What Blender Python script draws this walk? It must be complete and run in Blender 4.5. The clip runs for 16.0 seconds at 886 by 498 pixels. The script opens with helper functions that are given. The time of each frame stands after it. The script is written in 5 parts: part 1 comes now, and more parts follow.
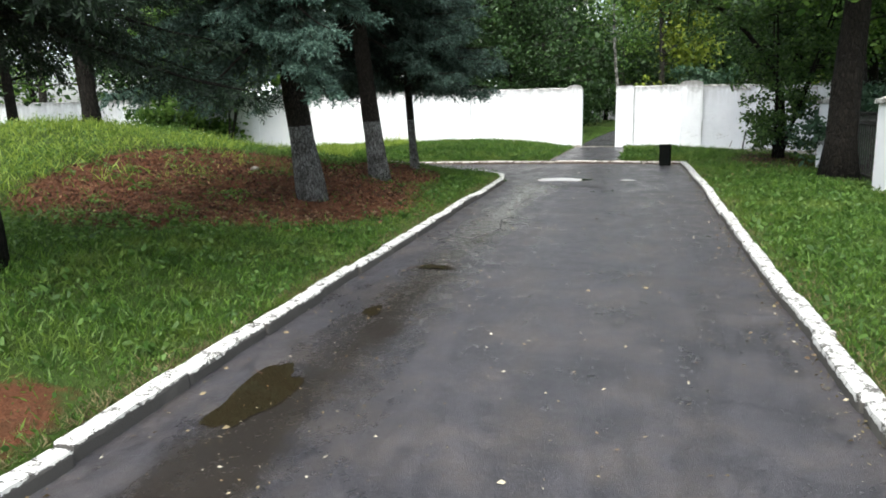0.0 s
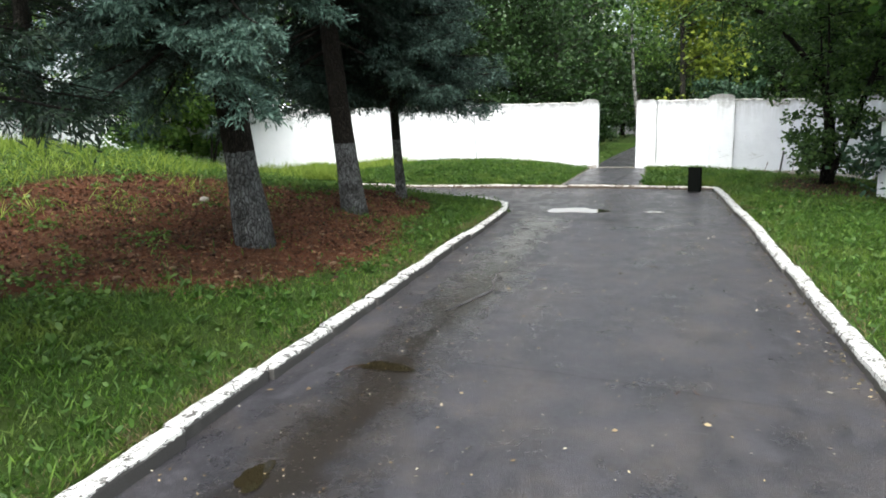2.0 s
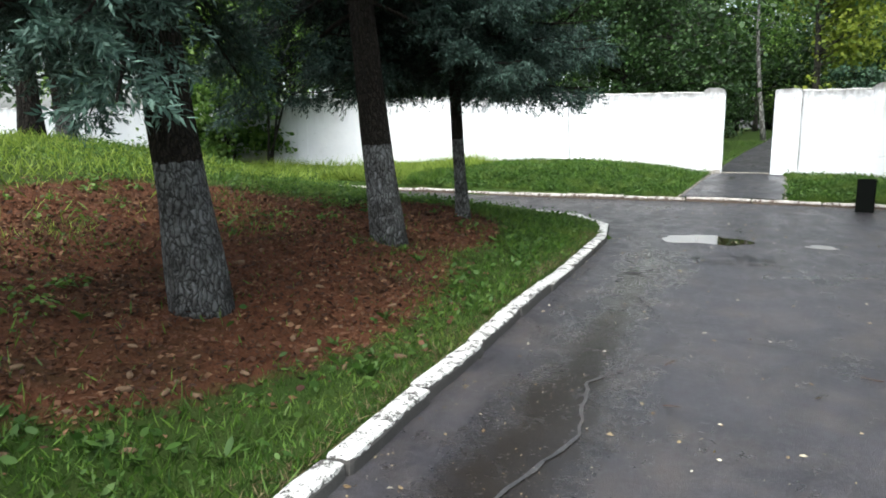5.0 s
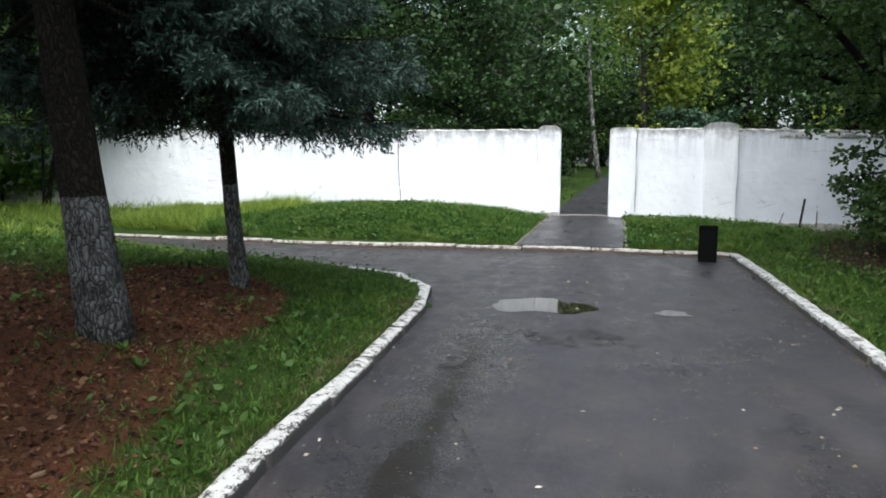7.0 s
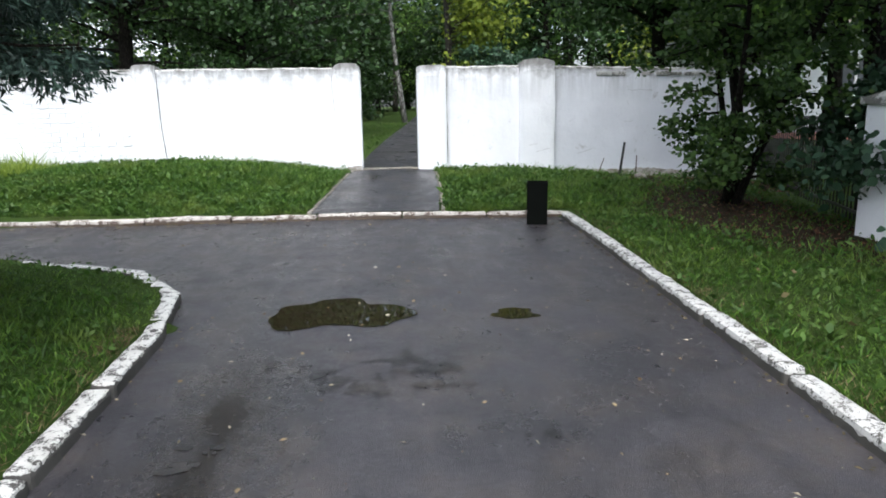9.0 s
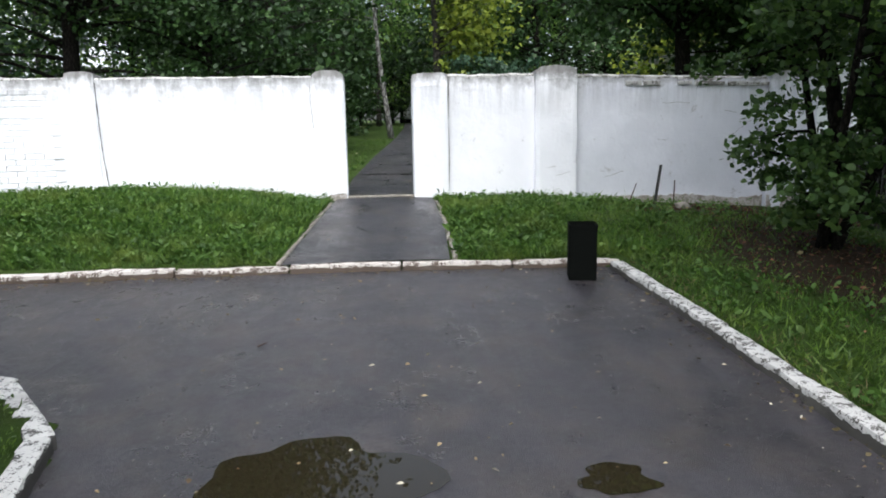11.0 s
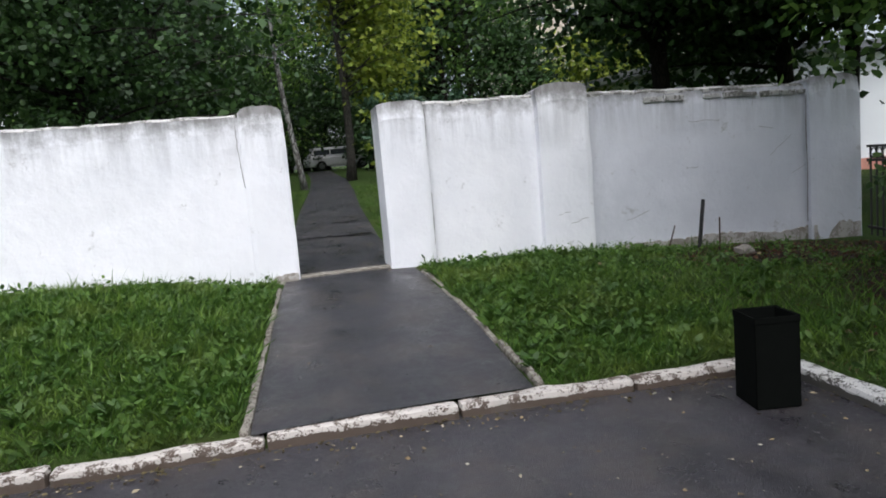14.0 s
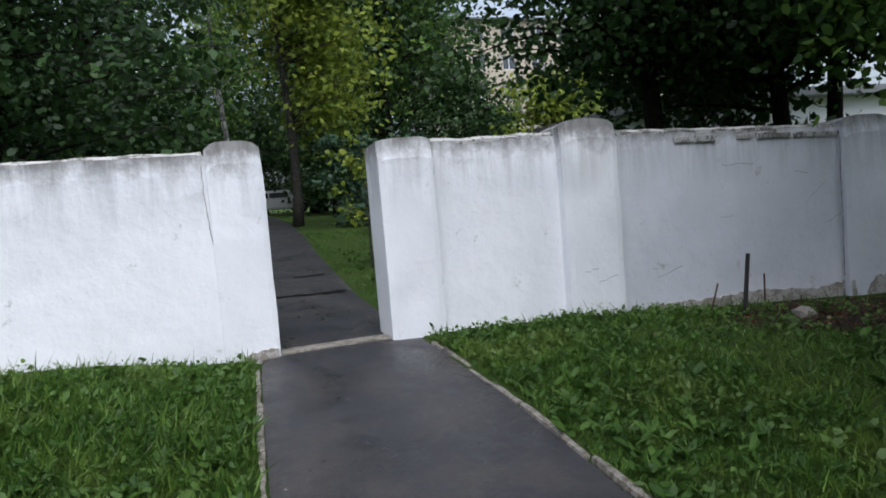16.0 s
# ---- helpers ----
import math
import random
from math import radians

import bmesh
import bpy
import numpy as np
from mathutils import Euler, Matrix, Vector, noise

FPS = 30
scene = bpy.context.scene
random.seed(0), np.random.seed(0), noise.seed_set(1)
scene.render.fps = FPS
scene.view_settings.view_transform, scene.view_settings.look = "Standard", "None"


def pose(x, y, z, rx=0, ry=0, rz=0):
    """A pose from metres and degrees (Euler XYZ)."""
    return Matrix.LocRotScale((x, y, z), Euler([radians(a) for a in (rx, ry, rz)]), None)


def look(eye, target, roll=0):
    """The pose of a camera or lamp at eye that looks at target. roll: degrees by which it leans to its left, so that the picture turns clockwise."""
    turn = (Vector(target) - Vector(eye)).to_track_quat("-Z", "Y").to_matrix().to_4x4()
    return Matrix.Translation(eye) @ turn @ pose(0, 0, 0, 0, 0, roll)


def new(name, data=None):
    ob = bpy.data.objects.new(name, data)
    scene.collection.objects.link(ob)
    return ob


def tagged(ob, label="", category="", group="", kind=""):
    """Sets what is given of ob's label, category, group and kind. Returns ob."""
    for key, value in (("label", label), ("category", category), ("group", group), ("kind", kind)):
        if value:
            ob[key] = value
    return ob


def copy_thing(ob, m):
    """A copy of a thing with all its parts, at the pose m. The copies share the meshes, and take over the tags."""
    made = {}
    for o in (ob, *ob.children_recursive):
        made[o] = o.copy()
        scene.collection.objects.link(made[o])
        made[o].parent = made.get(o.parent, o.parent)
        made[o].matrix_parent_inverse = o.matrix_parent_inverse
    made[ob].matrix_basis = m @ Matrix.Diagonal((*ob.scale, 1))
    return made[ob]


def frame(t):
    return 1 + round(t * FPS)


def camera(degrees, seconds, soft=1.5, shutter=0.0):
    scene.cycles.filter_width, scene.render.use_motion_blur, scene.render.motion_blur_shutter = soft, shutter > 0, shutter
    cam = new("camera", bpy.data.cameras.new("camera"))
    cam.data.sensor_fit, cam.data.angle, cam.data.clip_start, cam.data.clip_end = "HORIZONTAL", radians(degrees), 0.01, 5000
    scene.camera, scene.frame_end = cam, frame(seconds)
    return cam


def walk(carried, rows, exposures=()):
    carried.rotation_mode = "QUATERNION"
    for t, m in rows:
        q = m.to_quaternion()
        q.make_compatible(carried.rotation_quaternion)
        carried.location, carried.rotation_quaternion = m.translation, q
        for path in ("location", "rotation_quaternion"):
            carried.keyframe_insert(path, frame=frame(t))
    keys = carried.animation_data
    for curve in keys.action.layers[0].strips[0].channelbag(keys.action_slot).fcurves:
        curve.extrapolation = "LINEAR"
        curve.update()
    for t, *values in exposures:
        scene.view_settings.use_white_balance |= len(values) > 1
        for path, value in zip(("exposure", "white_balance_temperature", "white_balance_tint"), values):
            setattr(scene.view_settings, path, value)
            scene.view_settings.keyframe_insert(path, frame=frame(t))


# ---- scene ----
cam = camera(63.6, 16.0, 1.8)
PATH = [
    (0, (0.059, -0.129, 1.456), (-0.433, 1.779, 1.114), -0.9),
    (0.5, (0.057, 0.477, 1.499), (-0.440, 2.389, 1.187), -0.0),
    (1, (0.038, 1.075, 1.523), (-0.516, 2.969, 1.194), -1.0),
    (1.5, (-0.072, 1.480, 1.569), (-0.452, 3.391, 1.119), -0.1),
    (2, (-0.114, 2.032, 1.577), (-0.645, 3.936, 1.271), -0.8),
    (2.5, (-0.176, 2.489, 1.654), (-0.895, 4.336, 1.385), 1.1),
    (3, (-0.298, 3.003, 1.647), (-0.980, 4.847, 1.282), -0.7),
    (5.5, (-0.736, 5.370, 1.670), (-1.519, 7.182, 1.349), -0.1),
    (6, (-0.672, 5.755, 1.747), (-1.385, 7.596, 1.430), -2.2),
    (6.5, (-0.668, 6.384, 1.752), (-1.348, 8.245, 1.480), -1.1),
    (7, (-0.748, 6.942, 1.744), (-1.134, 8.891, 1.511), 0.2),
    (7.5, (-0.681, 7.354, 1.801), (-0.738, 9.314, 1.411), -1.8),
    (7.7, (-0.600, 7.625, 1.788), (-0.619, 9.593, 1.443), -1.5),
    (8, (-0.655, 7.918, 1.802), (-0.666, 9.883, 1.429), -0.0),
    (8.5, (-0.650, 8.443, 1.790), (-0.567, 10.391, 1.345), 1.6),
    (9, (-0.726, 9.042, 1.785), (-0.594, 10.999, 1.396), -0.9),
    (11.5, (-0.865, 11.548, 1.835), (-0.641, 13.503, 1.482), -0.7),
    (12, (-0.901, 11.953, 1.845), (-0.562, 13.888, 1.468), -0.7),
    (12.5, (-1.036, 12.497, 1.861), (-0.661, 14.443, 1.596), -1.8),
    (13, (-1.214, 12.956, 1.904), (-0.809, 14.894, 1.616), -2.9),
    (13.5, (-1.334, 13.487, 1.900), (-0.875, 15.411, 1.606), -4.4),
    (14, (-1.525, 13.963, 1.866), (-1.055, 15.890, 1.613), -5.0),
    (14.5, (-1.675, 14.403, 1.925), (-1.089, 16.295, 1.648), -4.4),
    (15, (-1.589, 14.765, 1.880), (-1.016, 16.679, 1.798), -4.8),
    (15.5, (-1.676, 15.110, 1.900), (-1.063, 17.011, 1.788), -4.4),
    (16, (-1.854, 15.435, 1.956), (-1.192, 17.317, 1.808), -4.8),
]
EXPOSURES = [(0.0, 1.47, 6350, 5), (3.0, 1.60, 6300, 5), (5.6, 1.46, 6150, 5), (7.0, 1.08, 6050, 6), (7.5, 1.02, 6000, 7), (9.0, 1.22, 6050, 8), (11.9, 0.98, 6130, 10), (12.6, 0.78, 6150, 11), (14.5, 0.67, 6050, 11), (16.0, 0.45, 5850, 10)]
walk(cam, [(t, look(eye, target, roll)) for t, eye, target, roll in PATH], EXPOSURES)


# ---- light: a dim overcast sky ----
world = bpy.data.worlds.new("overcast_sky")
scene.world = world
world.use_nodes = True
wn = world.node_tree.nodes
sky = wn.new("ShaderNodeTexSky")
sky.sky_type, sky.sun_disc = "NISHITA", False
sky.sun_elevation, sky.sun_rotation = radians(60), radians(187)
sky.air_density, sky.dust_density, sky.ozone_density = 1.0, 4.0, 1.0
wn["Background"].inputs["Strength"].default_value = 0.15
haze = wn.new("ShaderNodeHueSaturation")
haze.inputs["Saturation"].default_value = 0.45
world.node_tree.links.new(sky.outputs["Color"], haze.inputs["Color"])
world.node_tree.links.new(haze.outputs["Color"], wn["Background"].inputs["Color"])
sun = new("sun", bpy.data.lights.new("sun", "SUN"))
sun.data.energy, sun.data.angle, sun.data.color = 1.4, radians(60), (1.0, 0.97, 0.93)
sun.matrix_world = look((-0.95, -7.8, 13.6), (0, 0, 0))


# ---- material helpers ----
class Shader:
    """A node material with short ways to add noise, ramps and bumps."""

    def __init__(self, name, rough=0.8, metal=0.0, specular=0.5):
        self.mat = bpy.data.materials.new(name)
        self.mat.use_nodes = True
        self.tree = self.mat.node_tree
        self.bsdf = self.tree.nodes["Principled BSDF"]
        self.put(self.bsdf, "Roughness", rough)
        self.put(self.bsdf, "Metallic", metal)
        self.put(self.bsdf, "Specular IOR Level", specular)
        self.where = self.tree.nodes.new("ShaderNodeTexCoord").outputs["Object"]

    def put(self, node, socket, value):
        if isinstance(value, bpy.types.NodeSocket):
            self.tree.links.new(value, node.inputs[socket])
        else:
            node.inputs[socket].default_value = value

    def world_place(self):
        self.where = self.tree.nodes.new("ShaderNodeNewGeometry").outputs["Position"]

    def stretch(self, x, y, z):
        n = self.tree.nodes.new("ShaderNodeMapping")
        self.put(n, "Vector", self.where)
        n.inputs["Scale"].default_value = (x, y, z)
        return n.outputs["Vector"]

    def noise(self, scale, detail=5.0, rough=0.6, where=None):
        n = self.tree.nodes.new("ShaderNodeTexNoise")
        self.put(n, "Vector", where or self.where)
        n.inputs["Scale"].default_value, n.inputs["Detail"].default_value, n.inputs["Roughness"].default_value = scale, detail, rough
        return n.outputs["Fac"]

    def voronoi(self, scale, feature="F1", where=None):
        n = self.tree.nodes.new("ShaderNodeTexVoronoi")
        n.feature = feature
        self.put(n, "Vector", where or self.where)
        n.inputs["Scale"].default_value = scale
        return n.outputs["Distance"]

    def ramp(self, fac, *stops):
        n = self.tree.nodes.new("ShaderNodeValToRGB")
        e = n.color_ramp.elements
        while len(e) < len(stops):
            e.new(0.5)
        for k, (at, c) in zip(e, stops):
            k.position, k.color = at, (*c, 1) if isinstance(c, tuple) else (c, c, c, 1)
        self.put(n, "Fac", fac)
        return n.outputs["Color"]

    def mix(self, fac, a, b, blend="MIX"):
        n = self.tree.nodes.new("ShaderNodeMix")
        n.data_type, n.blend_type = "RGBA", blend
        for i, v in ((0, fac), (6, a), (7, b)):
            if isinstance(v, bpy.types.NodeSocket):
                self.tree.links.new(v, n.inputs[i])
            elif i == 0:
                n.inputs[0].default_value = v
            else:
                n.inputs[i].default_value = (*v, 1)
        return n.outputs[2]

    def maths(self, op, a, b=0.0):
        n = self.tree.nodes.new("ShaderNodeMath")
        n.operation = op
        self.put(n, 0, a)
        self.put(n, 1, b)
        return n.outputs[0]

    def axis(self, which):
        n = self.tree.nodes.new("ShaderNodeSeparateXYZ")
        self.put(n, 0, self.where)
        return n.outputs[which]

    def attribute(self, name):
        n = self.tree.nodes.new("ShaderNodeAttribute")
        n.attribute_name = name
        return n.outputs["Fac"]

    def island(self):
        return self.tree.nodes.new("ShaderNodeNewGeometry").outputs["Random Per Island"]

    def each(self):
        return self.tree.nodes.new("ShaderNodeObjectInfo").outputs["Random"]

    def bump(self, height, strength=0.4, distance=0.01):
        n = self.tree.nodes.new("ShaderNodeBump")
        self.put(n, "Strength", strength)
        n.inputs["Distance"].default_value = distance
        self.put(n, "Height", height)
        self.put(self.bsdf, "Normal", n.outputs["Normal"])

    def color(self, value):
        self.put(self.bsdf, "Base Color", value if isinstance(value, bpy.types.NodeSocket) else (*value, 1))
        return self

    def roughness(self, value):
        self.put(self.bsdf, "Roughness", value)


def leaf_material(name, dark, mid, light, rough=0.5, through_light=0.25, patch=None, old=None):
    s = Shader(name, rough, specular=0.3)
    col = s.ramp(s.island(), (0.0, dark), (0.55, mid), (1.0, light))
    # old: colour of inner, older needles, with the crown's own shade painted in
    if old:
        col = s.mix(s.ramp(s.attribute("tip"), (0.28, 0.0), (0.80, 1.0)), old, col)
    if patch:
        s.world_place()
        col = s.mix(s.ramp(s.noise(1.4, 5, 0.65), (0.48, 0.0), (0.66, 0.8)), col, patch)
        col = s.mix(s.ramp(s.noise(4.5, 4, 0.65), (0.36, 0.75), (0.52, 0.0)), col, dark)
    s.color(col)
    glow = s.tree.nodes.new("ShaderNodeBsdfTranslucent")
    s.tree.links.new(s.bsdf.inputs["Base Color"].links[0].from_socket, glow.inputs["Color"])
    both = s.tree.nodes.new("ShaderNodeMixShader")
    both.inputs[0].default_value = through_light
    s.tree.links.new(s.bsdf.outputs[0], both.inputs[1])
    s.tree.links.new(glow.outputs[0], both.inputs[2])
    s.tree.links.new(both.outputs[0], s.tree.nodes["Material Output"].inputs["Surface"])
    return s.mat


def asphalt_material(name, base, wet, gutter=False):
    s = Shader(name, 0.5, specular=0.5)
    s.world_place()
    grain = s.noise(260, 3)
    stones = s.voronoi(150)
    stain = s.noise(1.3, 8, 0.7)
    streak = s.noise(2.2, 8, 0.68, s.stretch(1.6, 0.45, 1))
    fine = s.ramp(stones, (0.0, tuple(c * 1.5 for c in base)), (0.6, tuple(c * 0.75 for c in base)))
    worn = s.mix(s.ramp(grain, (0.38, 0.0), (0.7, 0.6)), fine, tuple(c * 1.35 for c in base))
    damp = s.ramp(s.maths("MULTIPLY", s.maths("ADD", stain, streak), 0.5), (0.47, 0.0), (0.55, 0.8))
    if gutter:
        off = s.maths("ABSOLUTE", s.maths("ADD", s.axis(0), 1.55))
        low = s.maths("SUBTRACT", s.maths("ADD", s.maths("MULTIPLY", streak, 1.1), s.maths("MULTIPLY", s.noise(4.0, 6, 0.65), 0.5)), off)
        trail = s.maths("MULTIPLY", s.ramp(s.maths("SUBTRACT", s.maths("ADD", s.maths("MULTIPLY", s.noise(1.1, 7, 0.65, s.stretch(1.3, 0.7, 1)), 1.2), s.maths("MULTIPLY", s.noise(9, 6, 0.7), 0.25)), s.maths("MULTIPLY", off, 1.15)), (0.36, 0.0), (0.64, 0.85)), s.ramp(s.maths("MULTIPLY", s.axis(1), 0.05), (0.0, 1.0), (0.62, 1.0), (0.68, 0.0)))
        damp = s.maths("MAXIMUM", damp, s.maths("MULTIPLY", s.ramp(low, (0.34, 0.0), (0.44, 1.0)), s.ramp(s.maths("MULTIPLY", s.axis(1), 0.05), (0.0, 1.0), (0.64, 1.0), (0.68, 0.0))))
    col = s.mix(damp, worn, tuple(c * wet for c in base))
    grit = s.ramp(s.voronoi(42), (0.05, 1.0), (0.10, 0.0))
    col = s.mix(s.maths("MULTIPLY", grit, s.ramp(s.noise(6, 4), (0.45, 0.0), (0.65, 0.7))), col, (0.17, 0.165, 0.155))
    col = s.mix(s.ramp(s.noise(17, 8, 0.75), (0.40, 0.6), (0.58, 0.0)), col, tuple(c * 0.6 for c in base))
    col = s.mix(s.ramp(s.noise(2.3, 7, 0.7), (0.46, 0.0), (0.68, 0.55)), col, (0.082, 0.066, 0.053))
    col = s.mix(s.ramp(s.noise(85, 3, 0.6), (0.5, 0.0), (0.72, 0.7)), col, tuple(c * 2.0 for c in base))
    col = s.mix(s.ramp(s.noise(26, 6, 0.75), (0.50, 0.0), (0.64, 0.55)), col, tuple(c * 1.6 for c in base))
    if gutter:
        col = s.mix(trail, col, (0.020, 0.0165, 0.013))
    spots = s.maths("MULTIPLY", s.ramp(s.noise(13, 9, 0.78, s.stretch(1.3, 0.6, 1)), (0.50, 0.0), (0.60, 1.0)), s.ramp(s.noise(0.8, 5, 0.6), (0.42, 0.0), (0.60, 1.0)))
    col = s.mix(s.maths("MULTIPLY", spots, 0.55), col, tuple(c * 0.42 for c in base))
    s.color(col)
    gloss = s.maths("SUBTRACT", s.ramp(damp, (0.0, 0.50), (1.0, 0.31)), s.maths("MULTIPLY", spots, 0.10))
    mottle = s.maths("ADD", s.maths("MULTIPLY", s.maths("SUBTRACT", s.noise(4.5, 9, 0.75), 0.5), 0.75), s.maths("MULTIPLY", s.maths("SUBTRACT", s.noise(38, 6, 0.7), 0.5), 0.45))
    gloss = s.maths("MAXIMUM", s.maths("ADD", gloss, mottle), 0.2)
    if gutter:
        gloss = s.maths("SUBTRACT", gloss, s.maths("MULTIPLY", trail, 0.12))
    s.roughness(gloss)
    s.bump(s.maths("ADD", s.maths("MULTIPLY", stones, -1.0), s.maths("ADD", grain, s.maths("MULTIPLY", s.noise(30, 6, 0.7), 1.2))), s.maths("SUBTRACT", 0.42, s.maths("MULTIPLY", trail, 0.36)) if gutter else 0.42, 0.005)
    return s.mat


def whitewash_material(name, white, under, peel=0.52, dirt=(0.2, 0.19, 0.17), rough=0.85, scale=9.0, painted_above=None):
    s = Shader(name, rough, specular=0.2)
    upper = s.axis(2)
    s.world_place()
    chip = s.maths("ADD", s.maths("MULTIPLY", s.noise(scale, 8, 0.7), 0.65), s.maths("MULTIPLY", s.noise(scale * 6, 4), 0.35))
    paint = s.mix(s.noise(3.0, 5), tuple(c * 0.9 for c in white), white)
    if painted_above is not None:
        edge = s.maths("ADD", upper, s.maths("MULTIPLY", s.maths("SUBTRACT", s.noise(14, 5), 0.5), 0.06))
        paint = s.mix(s.maths("GREATER_THAN", edge, painted_above), under, paint)
    col = s.mix(s.ramp(chip, (peel, 0.0), (peel + 0.035, 1.0)), paint, under)
    col = s.mix(s.ramp(s.noise(1.7, 6, 0.65), (0.54, 0.0), (0.78, 0.55)), col, dirt)
    s.color(col)
    s.bump(s.maths("ADD", chip, s.maths("MULTIPLY", s.noise(90, 4), 0.3)), 0.5, 0.012)
    return s.mat


def wall_material(name="limewashed_render", pale=(0.88, 0.88, 0.905), dull=(0.79, 0.80, 0.835)):
    """Old limewash on rendered brick: soot streaks running down from the coping, faint patches, chips."""
    s = Shader(name, 0.9, specular=0.15)
    s.world_place()
    patch = s.noise(0.9, 6, 0.6)
    white = s.mix(s.ramp(patch, (0.35, 0.0), (0.7, 1.0)), pale, dull)
    run = s.noise(3.2, 6, 0.7, s.stretch(2.2, 2.2, 0.22))
    height = s.axis(2)
    top = s.ramp(s.maths("SUBTRACT", height, 1.7), (0.1, 0.0), (0.62, 0.35), (0.8, 1.0))
    streak = s.maths("MULTIPLY", s.ramp(run, (0.41, 0.0), (0.60, 1.0)), top)
    col = s.mix(s.maths("MULTIPLY", streak, 0.92), white, (0.13, 0.125, 0.12))
    cap = s.ramp(s.maths("MULTIPLY", s.maths("ADD", height, s.maths("MULTIPLY", s.maths("SUBTRACT", s.noise(3.5, 9, 0.75), 0.5), 0.75)), 0.25), (0.565, 0.0), (0.625, 0.85))
    col = s.mix(cap, col, (0.16, 0.155, 0.145))
    scuff = s.ramp(s.noise(4.5, 9, 0.78), (0.60, 0.0), (0.68, 0.6))
    col = s.mix(scuff, col, (0.30, 0.285, 0.27))
    s.color(col)
    s.bump(s.maths("ADD", s.maths("MULTIPLY", s.noise(2.2, 5), 1.8), s.maths("MULTIPLY", s.noise(26, 6, 0.7), 0.22)), 0.6, 0.025)
    return s.mat


def bark_material(name, deep, high, scale=14.0, lime_top=None, lime=(0.42, 0.42, 0.41)):
    s = Shader(name, 0.92, specular=0.15)
    warp = s.tree.nodes.new("ShaderNodeVectorMath")
    warp.operation = "ADD"
    wob = s.tree.nodes.new("ShaderNodeTexNoise")
    wob.inputs["Scale"].default_value, wob.inputs["Detail"].default_value = 9.0, 5.0
    s.put(wob, "Vector", s.where)
    drift = s.tree.nodes.new("ShaderNodeVectorMath")
    drift.operation = "SCALE"
    drift.inputs["Scale"].default_value = 0.13
    s.tree.links.new(wob.outputs["Color"], drift.inputs[0])
    s.tree.links.new(s.stretch(1.5, 1.5, 0.5), warp.inputs[0])
    s.tree.links.new(drift.outputs[0], warp.inputs[1])
    plates = s.voronoi(scale, "DISTANCE_TO_EDGE", warp.outputs[0])
    rough_bits = s.noise(scale * 3.2, 6, 0.7)
    col = s.mix(s.ramp(plates, (0.0, 0.0), (0.22, 1.0)), deep, s.mix(rough_bits, deep, high))
    if lime_top is not None:
        h = s.maths("ADD", s.axis(2), s.maths("MULTIPLY", s.noise(8.0, 5), 0.14))
        painted = s.maths("MULTIPLY", s.maths("LESS_THAN", h, lime_top + 0.07), s.ramp(s.maths("ADD", plates, s.maths("MULTIPLY", rough_bits, 0.25)), (0.09, 0.0), (0.30, 0.85)))
        painted = s.maths("MULTIPLY", painted, s.ramp(s.noise(4.0, 6, 0.7), (0.36, 0.25), (0.56, 1.0)))
        col = s.mix(painted, col, lime)
    s.color(col)
    s.bump(s.maths("ADD", s.ramp(plates, (0.0, 0.0), (0.3, 1.0)), s.maths("MULTIPLY", rough_bits, 0.5)), 0.9, 0.03)
    return s.mat


def plain_material(name, a, b, rough=0.6, metal=0.0, scale=8.0, bump=0.2, specular=0.5):
    s = Shader(name, rough, metal, specular)
    n = s.noise(scale, 7, 0.65)
    s.color(s.mix(n, a, b))
    s.bump(s.noise(scale * 7, 5), bump, 0.006)
    return s.mat


def ground_material():
    s = Shader("lawn_and_needle_litter", 0.95, specular=0.1)
    s.world_place()
    n1, n2, n3 = s.noise(1.1, 6), s.noise(9, 6, 0.7), s.noise(55, 4, 0.7)
    green = s.mix(n2, (0.022, 0.042, 0.009), (0.055, 0.096, 0.019))
    green = s.mix(s.ramp(n1, (0.45, 0.0), (0.7, 0.7)), green, (0.052, 0.064, 0.018))
    soil = s.mix(s.ramp(n3, (0.3, 0.0), (0.7, 1.0)), (0.030, 0.013, 0.007), (0.185, 0.080, 0.042))
    soil = s.mix(s.ramp(n2, (0.35, 0.0), (0.65, 0.8)), soil, (0.098, 0.038, 0.019))
    soil = s.mix(s.ramp(n1, (0.50, 0.0), (0.66, 0.75)), soil, (0.048, 0.030, 0.014))
    bare = s.maths("ADD", s.attribute("bare"), s.maths("MULTIPLY", s.maths("SUBTRACT", n2, 0.5), 0.9))
    soil = s.mix(s.attribute("humus"), soil, s.mix(n3, (0.014, 0.010, 0.006), (0.050, 0.036, 0.022)))
    s.color(s.mix(s.ramp(bare, (0.4, 0.0), (0.6, 1.0)), green, soil))
    s.bump(s.maths("ADD", n2, s.maths("MULTIPLY", n3, 0.6)), 0.9, 0.05)
    return s.mat


def water_material():
    s = Shader("still_water", 0.02, specular=0.6)
    s.color((0.018, 0.0145, 0.0075))
    s.put(s.bsdf, "IOR", 1.33)
    s.bump(s.noise(3.0, 2), 0.02, 0.002)
    return s.mat


